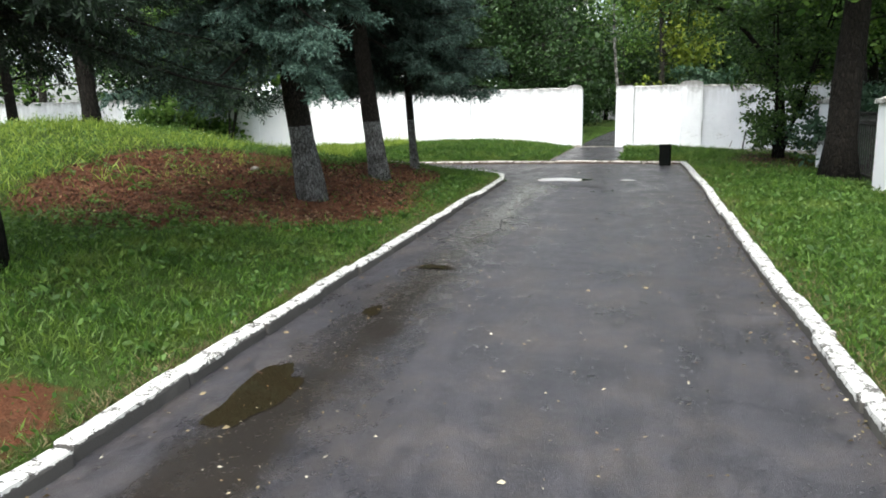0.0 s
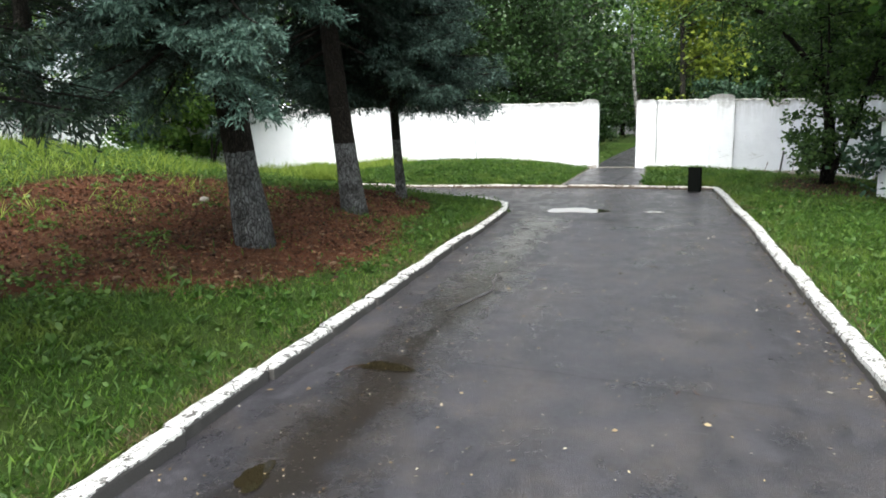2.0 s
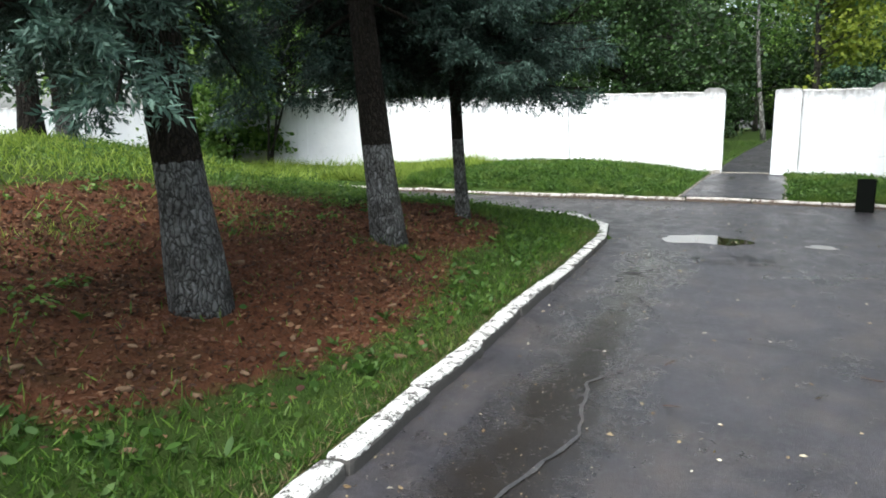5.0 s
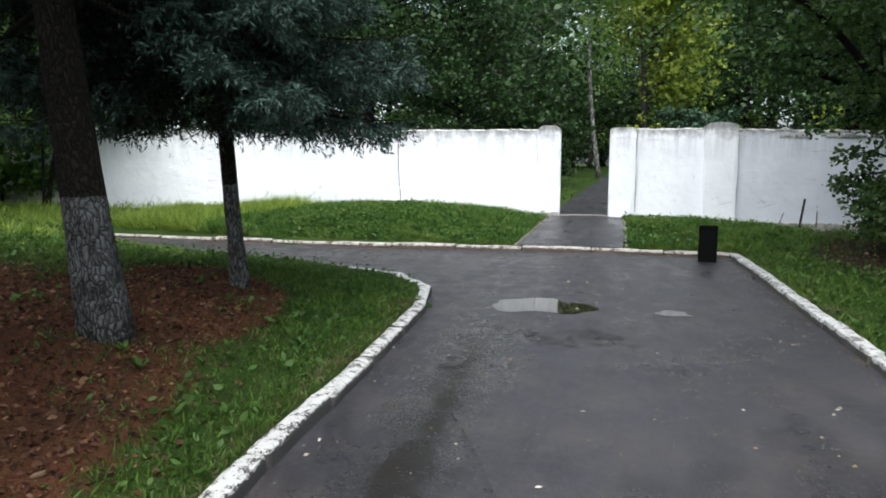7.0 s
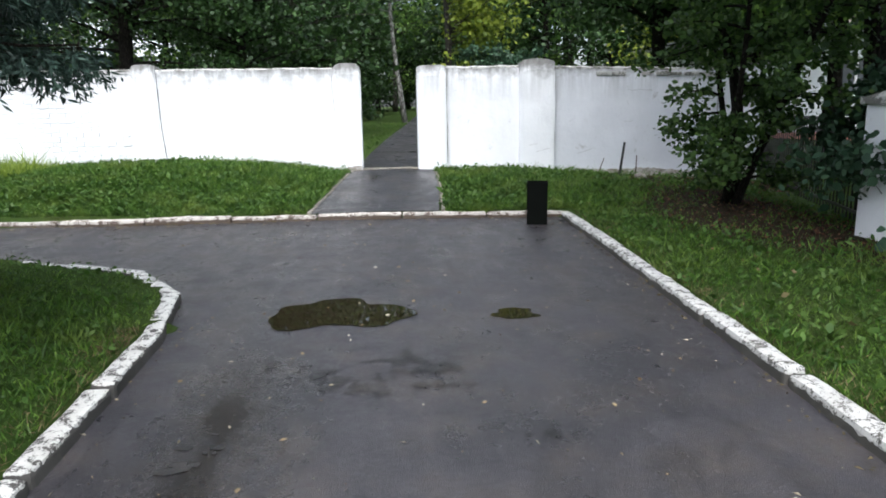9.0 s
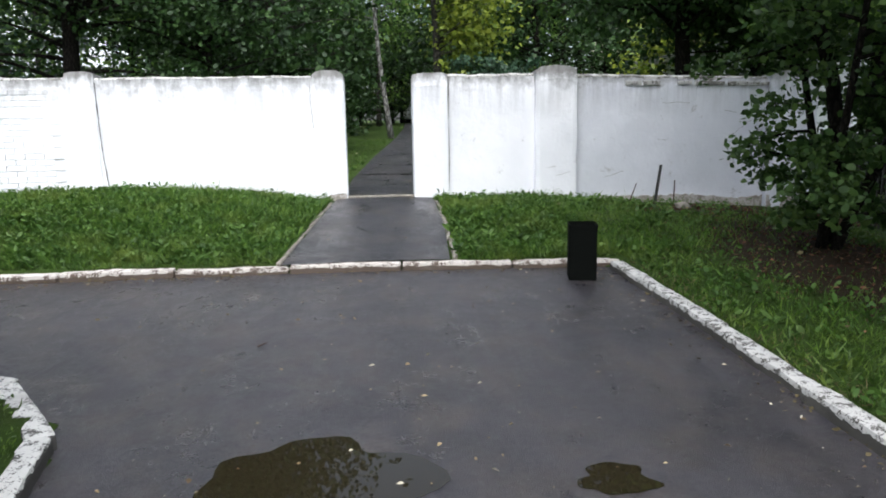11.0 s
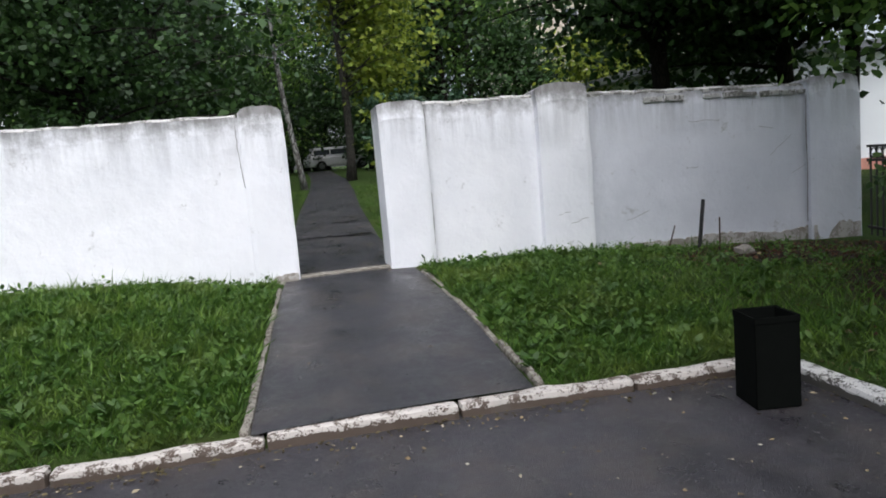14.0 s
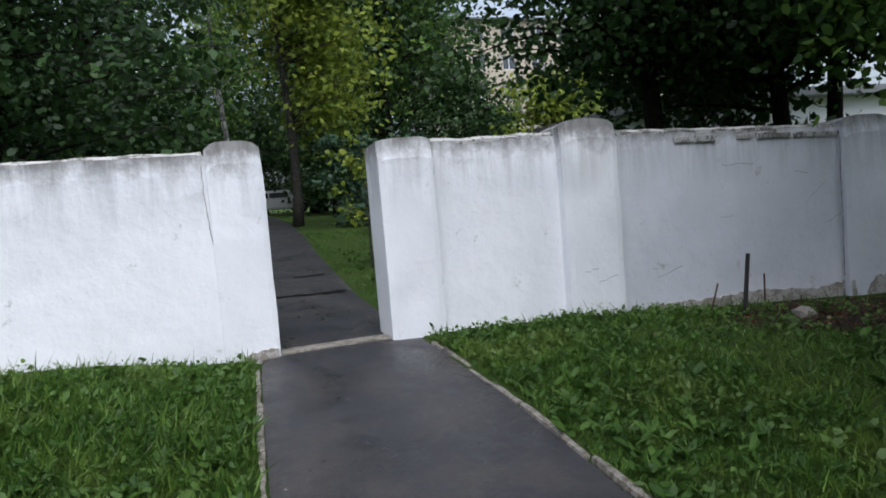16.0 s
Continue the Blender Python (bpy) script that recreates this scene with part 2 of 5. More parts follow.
M_ROAD = asphalt_material("worn_damp_asphalt", (0.041, 0.0385, 0.0435), 0.45, True)
M_PATH = asphalt_material("dark_path_asphalt", (0.029, 0.0275, 0.0315), 0.6)
M_KERB = whitewash_material("peeling_whitewash_on_kerb", (0.56, 0.55, 0.53), (0.085, 0.080, 0.072), 0.512, scale=15, painted_above=0.05)
M_KERB_WORN = whitewash_material("whitewash_worn_off_kerb_face", (0.63, 0.62, 0.59), (0.080, 0.075, 0.070), 0.515, scale=15, painted_above=0.068)
M_KERB_DIRTY = whitewash_material("soiled_whitewash_on_kerb", (0.56, 0.52, 0.48), (0.105, 0.080, 0.064), 0.505, scale=12, painted_above=0.036)
M_EDGING = whitewash_material("weathered_concrete_edging", (0.27, 0.25, 0.215), (0.11, 0.095, 0.075), 0.5, scale=20)
M_WALL = wall_material()
M_WALL_GREY = wall_material("greyer_limewash", (0.72, 0.73, 0.775), (0.61, 0.625, 0.67))
M_COPING = whitewash_material("soot_stained_coping", (0.50, 0.49, 0.47), (0.17, 0.165, 0.15), 0.50, (0.12, 0.12, 0.11), scale=5)
M_PLINTH = whitewash_material("crumbling_plinth", (0.46, 0.43, 0.40), (0.26, 0.235, 0.205), 0.48, scale=6)
M_GROUND = ground_material()
M_WATER = water_material()
M_SPRUCE_BARK = bark_material("spruce_bark_with_old_limewash", (0.012, 0.010, 0.008), (0.055, 0.045, 0.036), 22, 0.94, (0.24, 0.245, 0.245))
M_DARK_BARK = bark_material("dark_bark", (0.007, 0.006, 0.005), (0.036, 0.030, 0.024))
M_GREY_BARK = bark_material("grey_bark", (0.03, 0.028, 0.024), (0.13, 0.12, 0.10))
M_BIRCH_BARK = bark_material("birch_bark", (0.06, 0.055, 0.05), (0.55, 0.54, 0.50), 6)
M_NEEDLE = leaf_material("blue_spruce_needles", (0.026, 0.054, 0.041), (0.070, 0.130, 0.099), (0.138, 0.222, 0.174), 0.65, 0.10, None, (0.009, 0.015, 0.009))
# darker copy of the blue needles, with shade put into the colour
M_NEEDLE_SHADED = leaf_material("shaded_blue_spruce_needles", (0.012, 0.026, 0.019), (0.033, 0.063, 0.048), (0.082, 0.140, 0.110), 0.55, 0.12, None, (0.007, 0.013, 0.008))
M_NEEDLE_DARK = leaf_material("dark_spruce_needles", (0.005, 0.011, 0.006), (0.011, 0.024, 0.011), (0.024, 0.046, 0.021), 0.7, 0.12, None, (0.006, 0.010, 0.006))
M_LEAF_DARK = leaf_material("dark_wood_leaves", (0.015, 0.034, 0.010), (0.034, 0.074, 0.020), (0.064, 0.122, 0.034), 0.45, 0.3)
M_LEAF_MID = leaf_material("mid_green_leaves", (0.040, 0.092, 0.018), (0.104, 0.192, 0.036), (0.190, 0.300, 0.066), 0.45, 0.5)
M_LEAF_ELM = leaf_material("elm_leaves", (0.026, 0.056, 0.016), (0.062, 0.120, 0.030), (0.115, 0.190, 0.048), 0.45, 0.4)
M_LEAF_BLUE = leaf_material("cool_green_leaves", (0.018, 0.046, 0.024), (0.040, 0.085, 0.046), (0.070, 0.125, 0.070))
M_LEAF_YELLOW = leaf_material("yellowing_leaves", (0.08, 0.125, 0.016), (0.19, 0.25, 0.028), (0.31, 0.36, 0.05), 0.5, 0.35)
M_GRASS = leaf_material("grass_blades", (0.026, 0.065, 0.009), (0.082, 0.166, 0.020), (0.150, 0.250, 0.040), 0.5, 0.3, (0.148, 0.200, 0.036))
M_WEED = leaf_material("broad_weed_leaves", (0.030, 0.072, 0.011), (0.057, 0.122, 0.018), (0.094, 0.172, 0.032), 0.55, 0.3, (0.12, 0.18, 0.042))
# tall bank grass, its colour lightened to stand in for sunlight
M_MEADOW_SUNLIT = leaf_material("sunlit_meadow_grass", (0.090, 0.150, 0.020), (0.220, 0.310, 0.046), (0.35, 0.44, 0.09), 0.5, 0.45)
M_ELDER = leaf_material("weed_clump_leaves", (0.040, 0.085, 0.014), (0.085, 0.165, 0.028), (0.150, 0.240, 0.050), 0.5, 0.35)
M_DEAD = leaf_material("dead_leaves", (0.14, 0.09, 0.045), (0.33, 0.26, 0.15), (0.60, 0.56, 0.45), 0.7, 0.1)
M_LITTER = leaf_material("needle_litter_bits", (0.020, 0.009, 0.005), (0.080, 0.031, 0.016), (0.25, 0.14, 0.075), 0.8, 0.05, (0.14, 0.062, 0.034))
M_BIN = plain_material("black_enamelled_steel", (0.003, 0.0035, 0.003), (0.006, 0.007, 0.006), 0.9, 0.0, 12, 0.2, 0.05)
M_IRON = plain_material("black_painted_iron", (0.010, 0.010, 0.011), (0.025, 0.022, 0.02), 0.5, 0.0, 20)
M_RUST = plain_material("rusty_iron", (0.03, 0.018, 0.012), (0.09, 0.045, 0.025), 0.85, 0.2, 30)
M_WHITE = plain_material("white_plastered_facade", (0.74, 0.75, 0.77), (0.80, 0.81, 0.82), 0.85, 0.0, 1.5)
M_SALMON = plain_material("salmon_painted_plinth", (0.46, 0.20, 0.15), (0.55, 0.27, 0.20), 0.85, 0.0, 3)
M_ROOF = plain_material("grey_sheet_roof", (0.16, 0.165, 0.17), (0.24, 0.245, 0.25), 0.5, 0.3, 2)
M_BEIGE = plain_material("beige_brick_facade", (0.42, 0.36, 0.28), (0.50, 0.44, 0.35), 0.9, 0.0, 4)
M_PANE = plain_material("window_glass", (0.05, 0.06, 0.07), (0.09, 0.10, 0.11), 0.08)
M_FRAME = plain_material("white_window_frame", (0.70, 0.70, 0.70), (0.78, 0.78, 0.78), 0.5)
M_STONE = plain_material("grey_field_stone", (0.16, 0.14, 0.12), (0.30, 0.27, 0.23), 0.9, 0.0, 14, 0.6)
M_CONE = plain_material("spruce_cone", (0.10, 0.06, 0.033), (0.22, 0.14, 0.08), 0.85, 0.0, 40, 0.8)


# ---- mesh helpers ----
def mesh_object(name, verts, faces, material, parent=None, label="", smooth=False):
    me = bpy.data.meshes.new(name)
    me.from_pydata([tuple(v) for v in verts], [], [tuple(f) for f in faces])
    me.materials.append(material)
    if smooth:
        me.polygons.foreach_set("use_smooth", [True] * len(me.polygons))
    me.update()
    ob = new(name, me)
    ob.parent = parent
    return tagged(ob, label)


def part(name, bm, material, parent=None, label="", smooth=False):
    me = bpy.data.meshes.new(name)
    bm.to_mesh(me)
    bm.free()
    me.materials.append(material)
    if smooth:
        me.polygons.foreach_set("use_smooth", [True] * len(me.polygons))
    ob = new(name, me)
    ob.parent = parent
    return tagged(ob, label)


def quad_object(name, quads, material, parent=None, label=""):
    """One mesh of many loose leaf faces, from an array (n, corners, 3)."""
    n, c = quads.shape[:2]
    me = bpy.data.meshes.new(name)
    me.vertices.add(c * n)
    me.vertices.foreach_set("co", np.asarray(quads, dtype=np.float32).ravel())
    me.loops.add(c * n)
    me.loops.foreach_set("vertex_index", np.arange(c * n, dtype=np.int32))
    me.polygons.add(n)
    me.polygons.foreach_set("loop_start", np.arange(0, c * n, c, dtype=np.int32))
    me.materials.append(material)
    me.update(calc_edges=True)
    ob = new(name, me)
    ob.parent = parent
    return tagged(ob, label)


def box(bm, x0, x1, y0, y1, z0, z1, bevel=0.0, turn=None):
    m = Matrix.Translation(((x0 + x1) / 2, (y0 + y1) / 2, (z0 + z1) / 2)) @ Matrix.Diagonal((x1 - x0, y1 - y0, z1 - z0, 1))
    r = bmesh.ops.create_cube(bm, size=1.0, matrix=turn @ m if turn else m)
    if bevel:
        edges = list({e for v in r["verts"] for e in v.link_edges})
        bmesh.ops.bevel(bm, geom=edges, offset=bevel, segments=2, affect="EDGES", profile=0.6)


def tube(path, radii, sides=8, knob=0.0, rng=None):
    """Vertices and faces of a tapered tube along a path of points."""
    path = np.asarray(path, float)
    n = len(path)
    verts, faces = [], []
    for i in range(n):
        way = path[min(i + 1, n - 1)] - path[max(i - 1, 0)]
        way /= np.linalg.norm(way) + 1e-9
        side = np.cross(way, (0.31, 0.95, 0.05) if abs(way[1]) < 0.9 else (1, 0, 0))
        side /= np.linalg.norm(side)
        up = np.cross(side, way)
        for k in range(sides):
            a = 2 * math.pi * k / sides
            r = radii[i] * (1 + (knob * (rng.random() - 0.5) if rng is not None else 0))
            verts.append(path[i] + r * (math.cos(a) * side + math.sin(a) * up))
    for i in range(n - 1):
        for k in range(sides):
            a, b = i * sides + k, i * sides + (k + 1) % sides
            faces.append((a, b, b + sides, a + sides))
    faces.append(tuple(range(sides - 1, -1, -1)))
    faces.append(tuple(range((n - 1) * sides, n * sides)))
    return verts, faces


def join(pieces):
    verts, faces = [], []
    for v, f in pieces:
        k = len(verts)
        verts.extend(v)
        faces.extend(tuple(i + k for i in q) for q in f)
    return verts, faces


def kites(rng, at, way, length, width, curl=0.15):
    """Leaf-shaped quads at points, each along its own direction, with sides turned at random."""
    n = len(at)
    way = way / (np.linalg.norm(way, axis=1, keepdims=True) + 1e-9)
    side = np.cross(way, rng.normal(size=(n, 3)))
    side /= np.linalg.norm(side, axis=1, keepdims=True) + 1e-9
    up = np.cross(side, way)
    L, W = np.broadcast_to(length, n)[:, None], np.broadcast_to(width, n)[:, None]
    mid = at + way * L * 0.45
    return np.stack([at, mid + side * W / 2 + up * L * curl, at + way * L, mid - side * W / 2 + up * L * curl], axis=1)


def ovals(rng, at, way, length, width, curl=0.1, flat=0.0):
    """Rounded leaves with six corners; flat: how far their faces turn upwards."""
    n = len(at)
    way = way / (np.linalg.norm(way, axis=1, keepdims=True) + 1e-9)
    face = rng.normal(size=(n, 3)) * (1 - flat) + np.array([0, 0, 1.0]) * flat
    side = np.cross(way, face)
    side /= np.linalg.norm(side, axis=1, keepdims=True) + 1e-9
    up = np.cross(side, way)
    L, W = np.broadcast_to(length, n)[:, None], np.broadcast_to(width, n)[:, None]
    low, high = at + way * L * 0.28 + up * L * curl, at + way * L * 0.68 + up * L * curl
    return np.stack([at, low + side * W * 0.42, high + side * W * 0.46, at + way * L, high - side * W * 0.46, low - side * W * 0.42], axis=1)


# ---- the lie of the land ----
def smooth(a, b, x):
    t = np.clip((x - a) / (b - a), 0, 1)
    return t * t * (3 - 2 * t)


ROAD_LEFT, ROAD_RIGHT = -2.20, 1.27


def road_right(y):
    return np.interp(y, [-9, 3, 6, 9.5, 12, 18], [1.12, 1.14, 1.17, 1.22, 1.26, 1.27])


PUDDLES = [  # centre x, y, half sizes
    (-1.14, 13.92, 0.43, 0.38), (0.08, 13.75, 0.17, 0.11), (-1.78, 3.08, 0.14, 0.48), (-1.70, 4.62, 0.075, 0.12), (-1.62, 6.06, 0.15, 0.09)]


def far_kerb_y(x):
    return 17.44 - 0.035 * (x - 1.27)


def island_edge(x):
    """Where the bed's rounded end meets the side road, for x left of the main road."""
    d = np.clip(ROAD_LEFT - x, 0, None)
    return 13.6 + 1.55 * np.sqrt(np.clip(1 - np.clip(1 - d / 1.0, 0, 1) ** 2, 0, 1)) + 0.62 * smooth(0.6, 2.6, d) + 0.02 * d


def path_middle(y):
    return np.interp(y, [17.4, 19.5, 21.5, 24, 29, 35, 41, 47, 60], [-0.97, -0.82, -0.72, -0.62, -0.2, 0.42, 0.92, 1.3, 2.0])


def path_half(y):
    return np.interp(y, [17.4, 19.6, 21.0, 22.0, 60], [0.77, 0.75, 0.70, 0.62, 0.68])


def grade(x, y):
    """The asphalt's height."""
    z = 0.027 * np.clip(y, -40, 21) + 0.012 * np.sin(0.9 * x + 0.5 * y)
    for px, py, hx, hy in PUDDLES:
        d = np.sqrt(((x - px) / hx) ** 2 + ((y - py) / hy) ** 2)
        w = 1 - smooth(1.2, 2.2, d)
        z = z * (1 - w) + (0.027 * py + 0.018 * (y - py) + 0.012 * np.sin(0.9 * px + 0.5 * py)) * w
    return z


def path_height(y):
    return np.interp(y, [17.3, 17.5, 21.4, 40, 60, 400], [0.545, 0.556, 0.745, 1.36, 1.7, 2.5])


CURVE_X = np.concatenate([np.linspace(-2.2, -2.4, 14), np.linspace(-2.42, -4.4, 36)])


def near_curve(x, y, reach):
    """Within reach of the rounded end of the bed's edge."""
    x, y = np.broadcast_arrays(np.asarray(x, float), np.asarray(y, float))
    out = np.zeros(x.shape, bool)
    close = (x < -2.0) & (x > -4.8) & (y > 13.2) & (y < 16.6)
    if close.any():
        px, py = x[close], y[close]
        best = np.full(px.shape, 9.0)
        for cx, cy in zip(CURVE_X, island_edge(CURVE_X)):
            best = np.minimum(best, (px - cx) ** 2 + (py - cy) ** 2)
        out[close] = best < reach * reach
    return out


def on_road(x, y):
    main = (x > ROAD_LEFT - 0.11) & (x < road_right(y) + 0.11) & (y < far_kerb_y(x) + 0.08)
    side = (x <= ROAD_LEFT - 0.05) & (y > island_edge(x) - 0.10) & (y < far_kerb_y(x) + 0.08) & (x > -30)
    return main & ((y < 13.55) | (x > ROAD_LEFT)) | side | near_curve(x, y, 0.11)


def on_path(x, y, grow=0.0):
    return (np.abs(x - path_middle(y)) < path_half(y) + grow) & (y > 17.55) & (y < 58)


def bare_soil(x, y):
    """How bare the ground is: 1 on the needle litter under the spruces."""
    d1 = np.sqrt(((x + 5.4) / 2.75) ** 2 + ((y - 9.3) / 3.45) ** 2)
    d2 = np.sqrt(((x + 4.3) / 1.25) ** 2 + ((y - 12.1) / 1.6) ** 2)
    d3 = np.sqrt(((x - 3.3) / 1.5) ** 2 + ((y - 16.6) / 3.3) ** 2)
    d4 = np.sqrt(((x - 4.2) / 2.0) ** 2 + ((y - 20.2) / 1.4) ** 2)
    d5 = np.sqrt(((x + 2.85) / 0.55) ** 2 + ((y - 2.15) / 0.85) ** 2)
    b = np.maximum(1 - smooth(0.75, 1.12, d1), 1 - smooth(0.7, 1.1, d2))
    b = np.maximum(b, 0.85 * (1 - smooth(0.3, 1.3, d5)))
    b = np.maximum(b, 0.72 * (1 - smooth(0.5, 1.1, d3)))
    b = np.maximum(b, 0.9 * (1 - smooth(0.55, 1.15, d4)))
    woods = smooth(22.5, 27, y) * 0.38
    return np.maximum(b, woods * (np.abs(x - path_middle(y)) > 2.2))


def lawn(x, y):
    z = 0.027 * np.clip(y, -40, 60) + 0.06
    left = np.clip(ROAD_LEFT - 0.15 - x, 0, None)
    ends = np.where(left > 0, smooth(0.1, 2.6, island_edge(x) - y), 0.0)
    z = z + 0.20 * smooth(0.1, 2.0, left) * ends
    z = z + 1.0 * np.exp(-(((x + 10.8) / 4.2) ** 2 + ((y - 11.5) / 4.5) ** 2))
    verge = smooth(17.6, 19.3, y) * (1 - smooth(23.0, 25.0, y))
    z = z + verge * (0.20 * np.exp(-((x + 4.4) / 2.6) ** 2) + 0.03)
    right = np.clip(x - road_right(y) - 0.12, 0, None)
    z = z + 0.09 * smooth(0.1, 1.3, right) * (1 - smooth(1.6, 3.4, right)) - 0.20 * smooth(1.5, 5.0, right) - 0.35 * smooth(5.5, 11.0, right)
    foot = np.interp(x, [0.2, 2, 3, 4, 5, 6.5], [0.74, 0.68, 0.59, 0.53, 0.47, 0.40])
    w = smooth(18.2, 20.9, y) * smooth(0.2, 0.8, x) * (1 - smooth(22.0, 25.0, y))
    z = z * (1 - w) + foot * w
    near = 1 - smooth(0.0, 0.9, np.abs(x - path_middle(y)) - path_half(y))
    near = near * smooth(17.5, 18.2, y)
    z = z * (1 - near) + (path_height(y) + 0.012) * near
    beyond = smooth(22.0, 26.0, y)
    return z * (1 - beyond) + beyond * (path_height(y) - 0.015 - 0.04 * np.clip(x - 4, 0, 14))


def ground_height(x, y):
    x, y = np.asarray(x, float), np.asarray(y, float)
    z = lawn(x, y)
    z = z + 0.085 * smooth(18.4, 20.8, y) * (1 - smooth(21.7, 22.6, y)) * smooth(-1.55, -2.7, x)
    z = z + 0.02 * np.sin(2.3 * x + 1.1 * np.sin(1.7 * y)) * np.sin(1.9 * y) * (bare_soil(x, y) + 0.4)
    z = np.where(on_path(x, y, 0.05), path_height(y) - 0.03, z)
    return np.where(on_road(x, y), grade(x, y) - 0.035, z)


def gz(x, y):
    return float(ground_height(x, y))


def spread(near0, near1, step, far):
    inner = np.arange(near0, near1 + step / 2, step)
    steps = np.cumsum(step * 1.22 ** np.arange(1, 40))
    return np.concatenate([near0 - steps[steps < far][::-1], inner, near1 + steps[steps < far]])


def sheet(name, xs, ys, height, material):
    X, Y = np.meshgrid(xs, ys)
    Z = height(X, Y)
    n, m = len(xs), len(ys)
    idx = np.arange(n * m).reshape(m, n)
    faces = np.stack([idx[:-1, :-1], idx[:-1, 1:], idx[1:, 1:], idx[1:, :-1]], axis=-1).reshape(-1, 4)
    ob = mesh_object(name, np.stack([X, Y, Z], axis=-1).reshape(-1, 3), faces, material, smooth=True)
    return ob, X.ravel(), Y.ravel()


# ---- ground, road, path ----
ground, GX, GY = sheet("ground", spread(-12, 7.5, 0.12, 600), spread(-3, 26, 0.12, 600), ground_height, M_GROUND)
bare = ground.data.attributes.new("bare", "FLOAT", "POINT")
bare.data.foreach_set("value", bare_soil(GX, GY).astype(np.float32))
humus = ground.data.attributes.new("humus", "FLOAT", "POINT")
humus.data.foreach_set("value", (GX > 0).astype(np.float32))
tagged(ground, "uneven green lawn with bare brown soil under the spruces", "ground", kind="structure")
road, _, _ = sheet("road", np.append(np.append(np.arange(-30, -5, 0.5), np.arange(-5, 1.0, 0.16)), [1.08, 1.14, 1.2, 1.27, 1.34]), np.arange(-30, 17.95, 0.15),
                   lambda x, y: np.where(on_road(x, y) | on_road(x + 0.2, y) | on_road(x - 0.2, y) | on_road(x, y - 0.2), grade(x, y), grade(x, y) - 0.06), M_ROAD)
tagged(road, "worn damp grey asphalt drive strewn with small leaves", "road", kind="structure")
rows = np.arange(17.59, 58, 0.3)
pv, pf = [], []
for j, y in enumerate(rows):
    for k in range(7):
        x = path_middle(y) + path_half(y) * (k / 3 - 1)
        pv.append((x, y, path_height(y) + 0.012 * (1 - (k / 3 - 1) ** 2)))
        if j and k:
            a = j * 7 + k
            pf.append((a - 8, a - 7, a, a - 1))
pavement = mesh_object("pavement", pv, pf, M_PATH, smooth=True)
tagged(pavement, "dark asphalt footpath leading through the wall opening", "path", kind="structure")


def puddle(px, py, hx, hy, seed):
    rng = np.random.default_rng(seed)
    z = float(grade(np.array(px), np.array(py))) + 0.004
    n = 40
    ph = rng.random(4) * 6
    pts = []
    for k in range(n):
        a = 2 * math.pi * k / n
        r = 1 + 0.16 * math.sin(2 * a + ph[0]) + 0.14 * math.sin(3 * a + ph[1]) + 0.09 * math.sin(5 * a + ph[2]) + 0.05 * math.sin(9 * a + ph[3])
        pts.append((px + hx * r * math.cos(a), py + hy * r * math.sin(a), z + 0.018 * hy * r * math.sin(a)))
    ob = mesh_object("puddle", [(px, py, z)] + pts, [(0, 1 + k, 1 + (k + 1) % n) for k in range(n)], M_WATER)
    return tagged(ob, "shallow brown rain puddle on the worn asphalt", "puddle", "puddles on the drive")


for k, p in enumerate(PUDDLES):
    puddle(*p, 20 + k)


# ---- kerbs ----
def kerb(name, points, label, material, width=0.125, rise=0.085, length=1.0, seed=1, height=None):
    """A row of kerb stones along a line of points; the line is the face towards the asphalt, the stones lie to its left."""
    rng = np.random.default_rng(seed)
    top = tagged(new(name), label, "kerb", kind="structure")
    pts = np.asarray(points, float)
    seg = np.linalg.norm(np.diff(pts, axis=0), axis=1)
    s = np.concatenate([[0], np.cumsum(seg)])
    count = int(round(s[-1] / length))
    for k in range(count):
        a, b = s[-1] * k / count, s[-1] * (k + 1) / count
        pa = np.array([np.interp(a, s, pts[:, i]) for i in (0, 1)])
        pb = np.array([np.interp(b, s, pts[:, i]) for i in (0, 1)])
        way = pb - pa
        L = np.linalg.norm(way)
        za, zb = (height or grade)(*pa), (height or grade)(*pb)
        bm = bmesh.new()
        box(bm, 0.006, L - 0.006, 0, width, -0.16, rise, 0.028)
        bmesh.ops.subdivide_edges(bm, edges=[e for e in bm.edges if abs(e.verts[0].co.x - e.verts[1].co.x) > 0.5 * L], cuts=7)
        for v in bm.verts:
            worn = noise.noise(Vector((v.co.x * 5 + k * 7.1, v.co.y * 9, v.co.z * 9 + seed)))
            v.co.y += 0.012 * worn
            v.co.z += 0.012 * noise.noise(Vector((v.co.x * 4 + k * 3.3, v.co.y * 6, seed * 2.0)))
        ob = part("kerb_stone", bm, material, top)
        turn = Matrix.Translation((pa[0], pa[1], float(za))) @ Matrix.Rotation(math.atan2(way[1], way[0]), 4, "Z") @ Matrix.Rotation(-math.atan2(float(zb - za), L), 4, "Y")
        ob.matrix_basis = turn @ pose(0, rng.normal() * 0.008, rng.normal() * 0.006, rng.normal() * 1.2, rng.normal() * 0.3, rng.normal() * 0.4)
    return top


